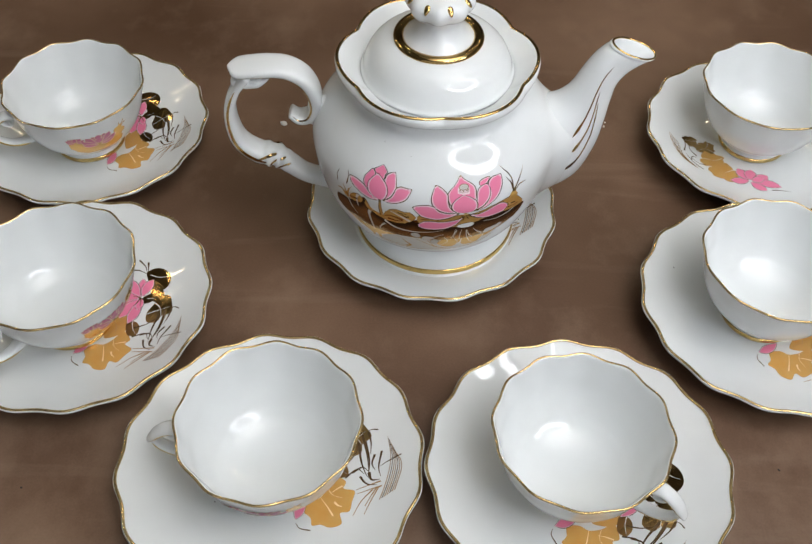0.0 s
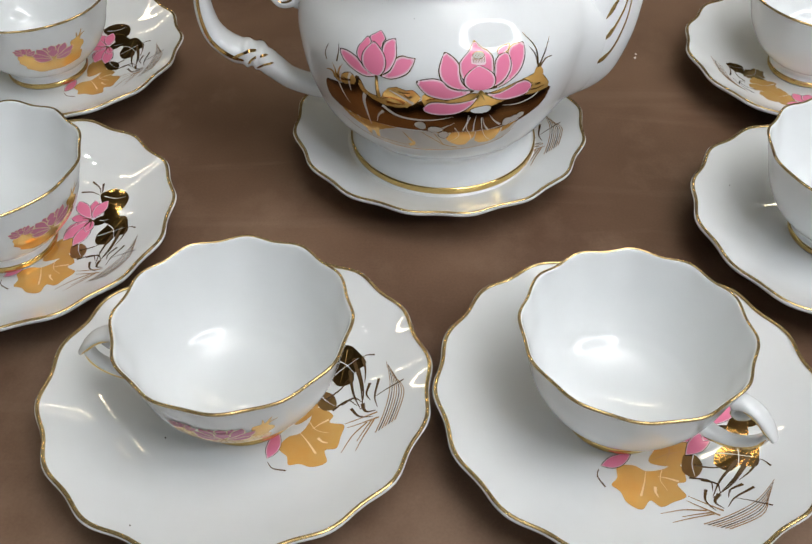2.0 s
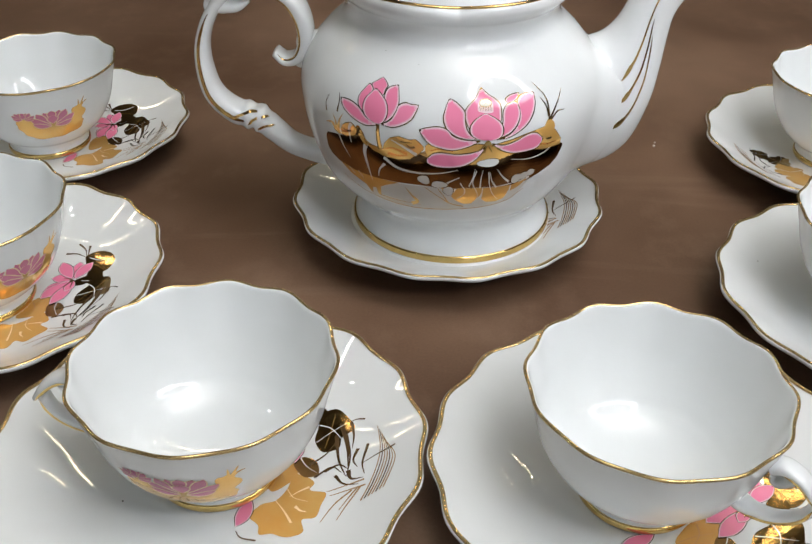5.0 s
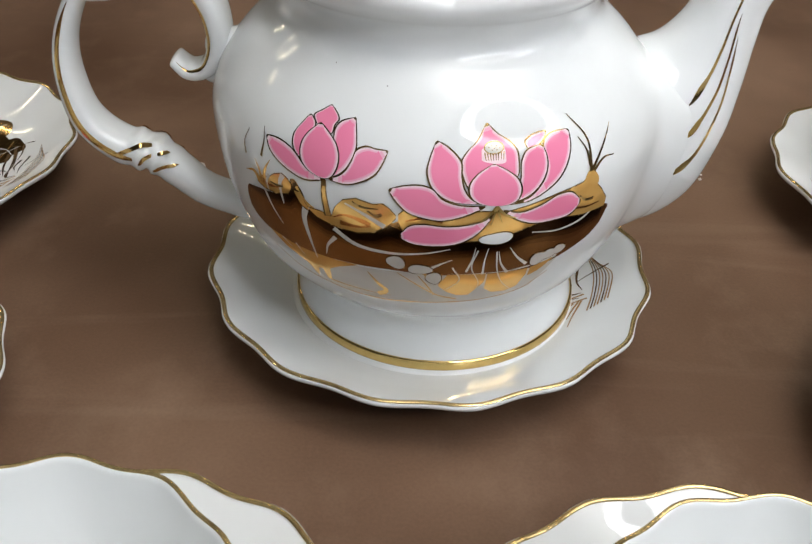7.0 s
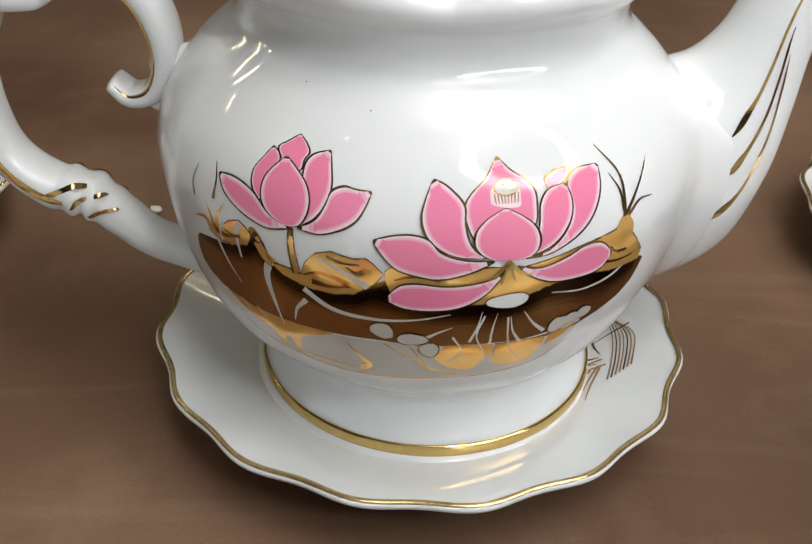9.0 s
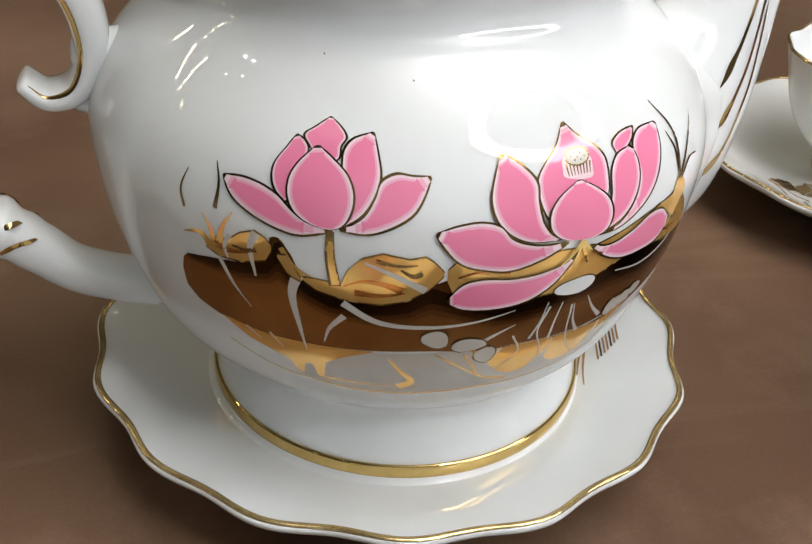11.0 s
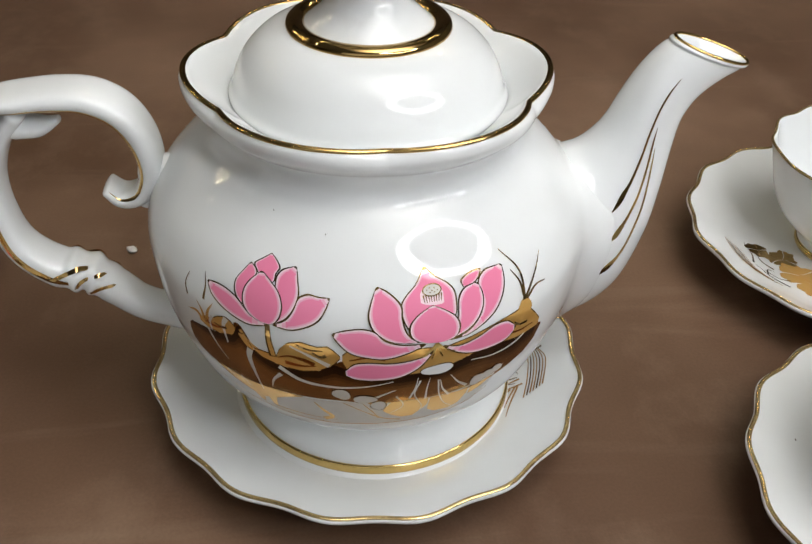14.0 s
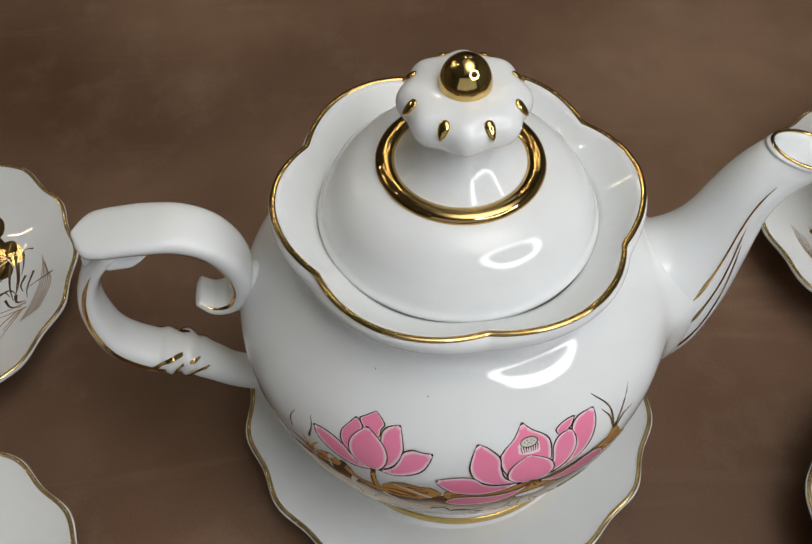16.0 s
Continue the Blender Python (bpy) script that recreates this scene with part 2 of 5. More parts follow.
def sweep(bm, f, n=60, k=20, closed=True):
    rows = [[f(s, 2 * math.pi * j / k) for j in range(k)] for s in np.linspace(0, 1, n)]
    if closed:
        for end, s0 in ((0, 0.0), (-1, 1.0)):
            c = np.mean(rows[0 if end == 0 else -1], axis=0)
            e = np.array(rows[0 if end == 0 else -1])
            nxt = np.mean(rows[1 if end == 0 else -2], axis=0)
            out = (c - nxt) / max(np.linalg.norm(c - nxt), 1e-9) * 0.5 * np.linalg.norm(e - c, axis=1).min()
            soft = [[tuple(c + (q - c) * math.cos(u) + out * math.sin(u)) for q in e] for u in (0.5, 1.0, 1.4)]
            rows = soft[::-1] + rows if end == 0 else rows + soft
    vs = grid(bm, rows, True)
    cap(bm, vs[0])
    cap(bm, vs[-1])
    bmesh.ops.recalc_face_normals(bm, faces=bm.faces)


def strip_on(f, s0, s1, a0, a1, half, n=40, grow=0.00012, bow=0.0, drop=0.0):
    """A painted line on a swept surface from (s0, a0) to (s1, a1), pointed at both ends."""
    bm = bmesh.new()
    rows = []
    for u in np.linspace(0, 1, n):
        s, a = s0 + (s1 - s0) * u, a0 + (a1 - a0) * u + bow * math.sin(math.pi * u)
        w = half * (1 + drop * math.exp(-((u / 0.09 - 0.7) ** 2))) * min(1, 0.15 + 6 * u, 0.15 + 6 * (1 - u))
        rows.append([f(s, a + w * v, grow) for v in (-1, -0.5, 0, 0.5, 1)])
    grid(bm, rows)
    return bm


# flat designs in (u, v), laid on a surface by place(u, v, lift)
def petal_shape(base, tip, bulge, wide, belly=0.55):
    """Rows across a petal, from base to tip: a bent axis, a pointed end."""
    b, t = np.array(base, float), np.array(tip, float)
    d = t - b
    side = np.array((-d[1], d[0]))
    mid = (b + t) / 2 + side * bulge
    ln = np.linalg.norm(d)

    def f(s, w, shrink=0.0):
        c = (1 - s) ** 2 * b + 2 * s * (1 - s) * mid + s**2 * t
        g = 2 * (1 - s) * (mid - b) + 2 * s * (t - mid)
        g /= np.linalg.norm(g)
        q = min(max(s, 0), 1)
        e = math.log(0.5) / math.log(belly)
        k = min(max((q - 0.70) / 0.30, 0), 1)
        hw = max(wide * max(math.sin(math.pi * q**e), 0) ** 0.72 * (1 - 0.50 * k * k) - shrink, 0.0)
        return c + np.array((-g[1], g[0])) * hw * w
    return f, ln


def petal_bm(place, base, tip, bulge, wide, lift, line=0.5, edge=0.6, belly=0.55):
    """One painted petal: dark line, pale edge, soft step, coloured middle, one above another."""
    f, ln = petal_shape(base, tip, bulge, wide, belly)
    half = [np.linalg.norm(f(s, 1) - f(s, 0)) for s in np.linspace(0, 1, 201)]
    bm = bmesh.new()
    for mat, shrink in ((0, -line), (1, 0.0), (2, edge * 0.45), (3, edge * 0.9)):
        inside = [i / 200 for i, h in enumerate(half) if h > max(shrink, 0.01)]
        lo, hi = (0.01, 1.0) if mat == 0 else (inside[0] + max(shrink, 0) * 0.3 / ln, inside[-1] - max(shrink, 0) * 0.9 / ln)
        rows = []
        for u in np.linspace(0, 1, 27):
            s = lo + (hi - lo) * (0.5 - 0.5 * math.cos(math.pi * u))
            k = shrink if mat else -line * min(1, 7 * (1 - s) + 0.15)
            rows.append([place(*f(s, w, k), lift + 0.000009 * mat) for w in np.linspace(-1, 1, 9)])
        grid(bm, rows, mat=mat)
    return bm


def blob_bm(place, at, ru, rv, lift, turn=0.0, lobes=(), seed=0, rings=5, n=40):
    """A leaf-like patch with a lobed edge."""
    rnd = random.Random(seed)
    ph = [rnd.uniform(0, 6.28) for _ in range(4)]
    bm = bmesh.new()
    rows = []
    for k in range(1, rings + 1):
        row = []
        for i in range(n):
            a = 2 * math.pi * i / n
            r = 1 + sum(am * math.cos(m * a + ph[j % 4]) for j, (m, am) in enumerate(lobes))
            x, y = ru * r * math.cos(a) * k / rings, rv * r * math.sin(a) * k / rings
            row.append(place(at[0] + x * math.cos(turn) - y * math.sin(turn), at[1] + x * math.sin(turn) + y * math.cos(turn), lift))
        rows.append(row)
    vs = grid(bm, rows, True)
    c = bm.verts.new(place(*at, lift))
    for i in range(n):
        bm.faces.new((c, vs[0][(i + 1) % n], vs[0][i]))
    return bm


def stroke_bm(place, pts, w0, w1, lift, n=24):
    """A brush line through points, from width w0 to w1."""
    p = spline(pts, n)
    g = np.gradient(p, axis=0)
    g /= np.linalg.norm(g, axis=1)[:, None] + 1e-12
    bm = bmesh.new()
    rows = []
    for i, (c, d) in enumerate(zip(p, g)):
        w = (w0 + (w1 - w0) * i / (n - 1)) / 2
        s = np.array((-d[1], d[0]))
        rows.append([place(*(c + s * w * v), lift) for v in (-1, 0, 1)])
    grid(bm, rows)
    return bm


def merge(bms):
    out = bmesh.new()
    for b in bms:
        me = bpy.data.meshes.new("tmp")
        b.to_mesh(me)
        b.free()
        out.from_mesh(me)
        bpy.data.meshes.remove(me)
    return out


def box_bm(x0, x1, y0, y1, z0, z1, bev=0.0):
    bm = bmesh.new()
    bmesh.ops.create_cube(bm, size=1.0, matrix=Matrix.Translation(((x0 + x1) / 2, (y0 + y1) / 2, (z0 + z1) / 2)) @ Matrix.Diagonal((x1 - x0, y1 - y0, z1 - z0, 1)))
    if bev:
        bmesh.ops.bevel(bm, geom=bm.edges[:], offset=bev, segments=3, profile=0.5, affect="EDGES")
    return bm


def thing(name, at, label, category, group="", turn=0.0):
    ob = new(name)
    ob.empty_display_size = 0.02
    ob.matrix_basis = pose(*at, 0, 0, turn)
    return tagged(ob, label, category, group)


# ---- the room and the table ----
tagged(part("floor", box_bm(-4.2, 2, -1.6, 3.9, -0.85, -0.75), FLOOR, smooth=False), "plain grey floor", "floor", kind="structure")
tagged(part("ceiling", box_bm(-4.2, 2, -1.6, 3.9, 1.95, 2.05), CEILING, smooth=False), "plain grey ceiling", "ceiling", kind="structure")
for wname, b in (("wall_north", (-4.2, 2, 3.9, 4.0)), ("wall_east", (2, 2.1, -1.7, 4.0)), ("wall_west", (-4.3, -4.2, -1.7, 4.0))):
    tagged(part(wname, box_bm(*b, -0.85, 2.05), WALL_SHADED if wname == "wall_north" else WALL, smooth=False), "plain painted wall with the shade put into its colour" if wname == "wall_north" else "plain pale painted wall", "wall", kind="structure")
WX0, WX1, WZ0, WZ1 = -1.7, 1.8, 0.05, 1.7
tagged(part("wall_south", merge([box_bm(-4.2, WX0, -1.7, -1.6, -0.85, 2.05), box_bm(WX1, 2, -1.7, -1.6, -0.85, 2.05), box_bm(WX0, WX1, -1.7, -1.6, -0.85, WZ0), box_bm(WX0, WX1, -1.7, -1.6, WZ1, 2.05)]), WALL, smooth=False), "plain pale painted wall with a wide window", "wall", kind="structure")
window = tagged(new("window_1"), "wide window with white frame and soft daylight", "window", kind="structure")
for x0, x1, z0, z1 in ((WX0, WX1, WZ0, WZ0 + 0.05), (WX0, WX1, WZ1 - 0.05, WZ1), (WX0, WX0 + 0.05, WZ0 + 0.05, WZ1 - 0.05), (WX1 - 0.05, WX1, WZ0 + 0.05, WZ1 - 0.05), (0.03, 0.07, WZ0 + 0.05, WZ1 - 0.05)):
    part("window_frame", box_bm(x0, x1, -1.67, -1.63, z0, z1, 0.003), FRAME, window)
tagged(part("backdrop", box_bm(-3.2, 3.2, -2.62, -2.6, -1.2, 2.8), DAYLIGHT, smooth=False), "bright even daylight outside the window", "backdrop", kind="structure")

table = thing("table", (0, 0.4, -0.75), "wide table covered in mottled brown leatherette", "table")
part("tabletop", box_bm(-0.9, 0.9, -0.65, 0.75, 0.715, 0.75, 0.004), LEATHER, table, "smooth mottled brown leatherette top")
for lx in (-0.82, 0.82):
    for ly in (-0.57, 0.67):
        part("leg", box_bm(lx - 0.03, lx + 0.03, ly - 0.03, ly + 0.03, 0, 0.715, 0.004), WOOD, table, "dark wooden leg")


# ---- lamps ----
def ring_lamp():
    lamp = thing("ring_lamp", (RING_AT.x, RING_AT.y, -0.75), "lit white ring lamp on a black stand", "lamp")
    aim = look(RING_AT, RING_AT + Vector((-0.452, 0.892, 0.03)))
    local = Matrix.Translation((-RING_AT.x, -RING_AT.y, 0.75)) @ aim
    for nm, r, tr, tz, off, mat in (("diffuser", 0.262, 0.036, 0.006, -0.004, RING_GLOW), ("housing", 0.262, 0.042, 0.012, 0.014, BLACK)):
        bm = tube_ring(r, off, tr, tz, 72)
        bm.transform(local)
        part(nm, bm, mat, lamp)
    back = local @ Vector((0, -0.262, 0.025))
    bm = bmesh.new()
    bmesh.ops.create_cone(bm, segments=16, radius1=0.012, radius2=0.009, depth=back.z, cap_ends=True, matrix=Matrix.Translation((back.x, back.y, back.z / 2)))
    part("pole", bm, BLACK, lamp)
    for k in range(3):
        bm = bmesh.new()
        bmesh.ops.create_cone(bm, segments=10, radius1=0.008, radius2=0.008, depth=0.36, cap_ends=True, matrix=Matrix.Rotation(k * 2.094, 4, "Z") @ Matrix.Translation((0.16, 0, 0.07)) @ Matrix.Rotation(1.2, 4, "Y"))
        bm.transform(Matrix.Translation((back.x, back.y, 0)))
        part("leg", bm, BLACK, lamp)


ring_lamp()


def panel_light(at, size, glowing):
    """A broad flat lamp hung close under the ceiling on four wires."""
    p = thing("panel_lamp", at, "broad lit ceiling panel lamp over the table", "lamp")
    part("tray", box_bm(-size / 2 - 0.02, size / 2 + 0.02, -size / 2 - 0.02, size / 2 + 0.02, 0.0, 0.03, 0.003), BLACK, p)
    part("diffuser", box_bm(-size / 2, size / 2, -size / 2, size / 2, -0.006, -0.0005, 0.001), glowing, p, smooth=False)
    for sx in (-0.4, 0.4):
        for sy in (-0.4, 0.4):
            part("wire", box_bm(sx * size - 0.001, sx * size + 0.001, sy * size - 0.001, sy * size + 0.001, 0.03, 1.95 - at[2]), BLACK, p, smooth=False)


panel_light((0.52, 0.02, 1.80), 2.0, PANEL_GLOW)


def strip_light(at, length, turn, half, glowing):
    """A thin warm light strip in a channel under the ceiling."""
    p = thing("strip_lamp", at, "thin warm lit strip lamp under the ceiling", "lamp", "ceiling strip lamps", turn)
    part("channel", box_bm(-length / 2 - 0.01, length / 2 + 0.01, -0.02, 0.02, 0.0, 0.03, 0.002), BLACK, p)
    part("strip", box_bm(-length / 2, length / 2, -half, half, -0.006, -0.0005), glowing, p, smooth=False)


for at, length, turn, half in (((0.03, 1.88, 1.92), 1.4, -14, 0.006), ((0.12, 2.24, 1.92), 0.9, -8, 0.006), ((0.97, 2.04, 1.92), 0.6, -14, 0.006), ((1.26, 2.38, 1.92), 0.9, -8, 0.006), ((-1.6, 1.80, 1.92), 0.6, -20, 0.006), ((-2.65, 1.67, 1.92), 1.15, -18, 0.015), ((-2.6, 2.05, 1.92), 1.0, -5, 0.015), ((-2.65, 2.95, 1.92), 1.6, -36, 0.015), ((-3.6, 1.55, 1.92), 0.6, 2, 0.015)):
    strip_light(at, length, turn, half, TUBE_GLOW)


def spot(at, size):
    s = thing("ceiling_spot", at, "small lit round ceiling spot lamp", "lamp", "ceiling spots")
    part("housing", tube_ring(size, -0.012, 0.012, 0.012, 24), BLACK, s)
    bm = bmesh.new()
    bmesh.ops.create_uvsphere(bm, u_segments=16, v_segments=8, radius=size, matrix=Matrix.Translation((0, 0, -0.012)) @ Matrix.Diagonal((1, 1, 0.4, 1)))
    part("bulb", bm, SPOT_GLOW, s)


for at in ((-1.80, 0.70, 1.95), (-1.50, 0.96, 1.95), (-1.44, 0.82, 1.95), (-2.03, 0.95, 1.95), (-3.30, 1.06, 1.95), (-2.5, -0.9, 1.95), (-1.1, -0.6, 1.95)):
    spot(at, 0.028)

# ---- saucers ----
S_TOP = spline([(0.0, 0.0058), (0.020, 0.0058), (0.030, 0.0061), (0.040, 0.0070), (0.048, 0.0087), (0.056, 0.0117), (0.064, 0.0156), (0.0722, 0.0200)], 60)


def s_wave(r, z, a):
    k = max(r / 0.0725, 0) ** 6
    c = math.cos(16 * a) + 0.25 * math.cos(8 * a + 0.8)
    return r + 0.0010 * k * c, z + 0.00028 * k * math.cos(16 * a + 0.6)


def s_place(u, v, lift):
    """Millimetres on the saucer's face to a place just above the glaze."""
    x, y = u * 0.001, v * 0.001
    r, a = math.hypot(x, y), math.atan2(y, x)
    z = float(np.interp(r, S_TOP[:, 0], S_TOP[:, 1]))
    rr, zz = s_wave(r, z, a)
    return (rr * math.cos(a), rr * math.sin(a), zz + lift + 0.00012)


def polar(r, deg):
    return (r * math.cos(radians(deg)), r * math.sin(radians(deg)))


def saucer_leaf(dish, at, ru, rv, lobes, seed, lift, turn=0.0, veins=3, mat=None):
    """A gold leaf with pale veins left bare in it."""
    rnd = random.Random(seed)
    c = polar(*at)
    part("leaf_decal", blob_bm(s_place, c, ru, rv, lift, radians(turn), lobes, seed, 6, 64), mat or GOLD_LEAF, dish, "shiny gold lotus leaf decal")
    for k in range(veins):
        a = 2 * math.pi * (k + rnd.uniform(-0.25, 0.25)) / veins + seed
        m, e = 0.5 * rnd.uniform(0.8, 1.1), rnd.uniform(0.85, 1.05)
        bend = rnd.uniform(-0.25, 0.25)
        tip = (c[0] + ru * e * math.cos(a), c[1] + rv * e * math.sin(a))
        mid = (c[0] + ru * m * math.cos(a + bend), c[1] + rv * m * math.sin(a + bend))
        part("vein_decal", stroke_bm(s_place, [c, mid, tip], 0.10, 0.36, lift + 0.00004, 10), PORCELAIN if k % 2 else BRONZE, dish, "fine vein line in the leaf")


def patch_bm(place, pts, lift, n=72, rings=6):
    """A painted patch with a smooth closed outline through the points."""
    k = len(pts)
    loop = spline([pts[i % k] for i in range(-2, k + 3)], 9 * (k + 4) + 1)[18:-18]
    c = np.mean(np.array(pts, float), axis=0)
    bm = bmesh.new()
    vs = grid(bm, [[place(*(c + (q - c) * i / rings), lift) for q in loop[:-1]] for i in range(1, rings + 1)], True)
    m = bm.verts.new(place(*c, lift))
    for i in range(len(vs[0])):
        bm.faces.new((m, vs[0][(i + 1) % len(vs[0])], vs[0][i]))
    return bm


def saucer_design_a(dish):
    """Two gold leaves, a pink lotus, brown mirror leaves and a tangle of twigs."""
    for pts, mat, lift, name in ((((25, -7), (24.5, -1), (27, 3), (26.5, 9), (24, 15.5), (32, 16.5), (33, 13.2), (38.5, 15), (41, 10), (43, 5), (40, 2), (44, -2), (41, -6.5), (36, -8), (33, -10.5), (30, -8)), GOLD_LEAF, 0.00002, "shiny gold lotus leaf decal"),
                                 (((23, 5), (18, 8), (14, 12.5), (13, 18), (16, 21.5), (20, 20), (24.5, 16.5), (25, 10)), GOLD_LEAF, 0.00003, "shiny gold lotus leaf decal"),
                                 (((20, 19), (21, 23), (26, 24), (30.5, 20), (28, 16.5), (23.5, 17)), SHADE_MID, 0.00004, "dark mirror-brown leaf decal"),
                                 (((15.7, 46), (12.7, 42), (16, 36), (19, 31), (25, 28.6), (28.5, 33), (26.5, 37), (28, 42.5), (22.5, 45)), SHADE_MID, 0.00002, "dark mirror-brown leaf decal"),
                                 (((-7.4, 41.5), (-7, 47), (-2, 51), (5.2, 51.5), (9.5, 47), (8, 41), (3, 38.5), (-2, 40)), SHADE_MID, 0.00002, "dark mirror-brown leaf decal"),
                                 (((4, 41), (8, 44.5), (13, 44), (16.5, 41), (14, 37), (9, 37)), SHADE_MID, 0.000035, "dark mirror-brown leaf decal"),
                                 (((10, 30), (13, 34), (12, 39), (8.5, 40), (7.5, 34)), SHADE_MID, 0.00003, "dark mirror-brown leaf decal"),
                                 (((16, 44), (15, 41), (18, 39), (21, 41.5), (19, 45)), GOLD_BAND, 0.00005, "bronze gold patch on the leaf")):
        part("leaf_decal", patch_bm(s_place, pts, lift), mat, dish, name)
    for pts, w0, w1, mat in ((((27, 3), (32, 1.5), (38, -1)), 0.3, 1.2, PALE_GOLD), (((32, 14), (30.5, 10.5), (29.6, 7)), 1.3, 0.2, PALE_GOLD), (((34, 5), (36.5, 4.6), (38.6, 5.2)), 1.6, 0.5, PALE_GOLD), (((26.6, 9), (31, 7.5), (36, 9)), 0.5, 0.2, PALE_GOLD), (((22.5, 6), (20, 12), (18.6, 18)), 0.6, 0.2, BRONZE), (((15, 13.5), (19, 13.4), (24, 10.5)), 0.9, 0.2, BRONZE),
                             (((15.6, 37.5), (20, 38.4), (27, 36.5)), 0.7, 0.25, PORCELAIN), (((20, 30.6), (21, 36), (23.5, 43)), 0.6, 0.2, PORCELAIN), (((17, 44), (20.5, 38), (24.5, 30)), 0.5, 0.2, GOLD_LEAF), (((-5, 42.5), (0, 46), (3, 50.6)), 0.7, 0.2, PORCELAIN), (((-1, 41), (3, 44), (8.4, 45.5)), 0.5, 0.2, GOLD_LEAF), (((20.5, 22), (24.5, 20.5), (29.6, 20.2)), 0.6, 0.2, PORCELAIN), (((9.6, 35), (11, 36.5), (12, 38.8)), 0.5, 0.2, PORCELAIN)):
        part("vein_decal", stroke_bm(s_place, pts, w0 * 0.7, w1 * 0.7, 0.00007, 14), mat, dish, "fine line in the leaf")
    for i, (b, t, w, g) in enumerate((((19, -1), (24.6, -13), 2.5, 0.12), ((6.5, 32.5), (-5, 38), 2.7, -0.05), ((7, 32), (1, 24), 3.0, -0.1), ((6, 32), (-9, 31.2), 3.0, 0.06), ((7, 33), (-0.5, 43), 3.0, 0.12), ((7.5, 31), (9.5, 18.5), 3.3, 0.05), ((8, 31), (14.5, 16.5), 3.2, -0.1), ((8.5, 31.5), (20.5, 19), 3.1, 0.06), ((8, 32.5), (14.5, 27), 2.2, 0.0))):
        part("petal", petal_bm(s_place, b, t, g, w, 0.00008 + 0.000036 * i, 0.22, 0.45), [OUTLINE, PINK_EDGE, PINK_SOFT, PINK], dish, "pink enamel petal with dark line")
    for tip in ((10.4, 27.6), (12.6, 29.4), (11.6, 32.4), (4.4, 28.6)):
        part("stem_decal", stroke_bm(s_place, [(7.2, 31.6), ((7.2 + tip[0]) / 2, (31.6 + tip[1]) / 2 + 0.5), tip], 0.8, 0.25, 0.00044, 10), GOLD, dish, "gold stamen decal")
    for pts, w in ((((22, 42), (31, 34.4), (38.5, 26.5)), 1.1), (((25, 44), (29.5, 40), (33, 34.8)), 0.9), (((31.5, 22), (34, 27), (38, 27)), 0.9), (((38.5, 26.5), (42, 24), (45.5, 26)), 1.2), (((36, 22.5), (41, 21), (46, 23)), 0.9), (((35, 35.5), (37, 30.8), (40.5, 29)), 0.9), (((37, 38.5), (41, 31), (45, 27.5)), 0.8), (((25, 21), (26.5, 27.7), (26, 35)), 0.7), (((24, 37), (32, 28.8), (39.5, 24)), 1.1), (((30.4, 18), (32.5, 25), (37, 24.7)), 0.7), (((27, 39), (35.3, 31), (39.9, 24)), 0.8),
                   (((-18, 41), (-12, 42.4), (-7, 41.5)), 0.7), (((-14.5, 34), (-11.5, 38.4), (-7, 41)), 0.8), (((-13.4, 45), (-10.4, 43.6), (-6.6, 42)), 0.9), (((47, 41), (43, 35), (41, 31)), 0.5), (((34, -13), (29, -15), (26, -14)), 0.5), (((29, 47), (26, 45.6), (24.6, 44)), 0.5)):
        part("twig_decal", stroke_bm(s_place, pts, w * 1.4, 0.25, 0.00006), TWIG, dish, "thin dark gold twig decal")
    for pts in (((38.5, 15.5), (43, 21.5), (46.5, 25.5)), ((40.5, 14.5), (45, 20), (48.5, 23.6)), ((46, 4), (44.7, 13), (45.6, 20)), ((48, 11), (47, 17), (46.6, 22)), ((50.5, 7), (48.6, 15), (47.4, 22))):
        part("grass_decal", stroke_bm(s_place, pts, 0.3, 0.75, 0.00006), BRONZE, dish, "thin gold grass decal")
    for k in range(7):
        part("grass_decal", stroke_bm(s_place, [(35.5 + 1.2 * k, 46 - 0.8 * k), (46 + 0.85 * k, 33.6 + 0.5 * k), (52 + 0.55 * k, 17 + 1.2 * k)], 0.2, 0.5, 0.00005), TWIG if k % 3 == 1 else BRONZE, dish, "thin gold grass decal")


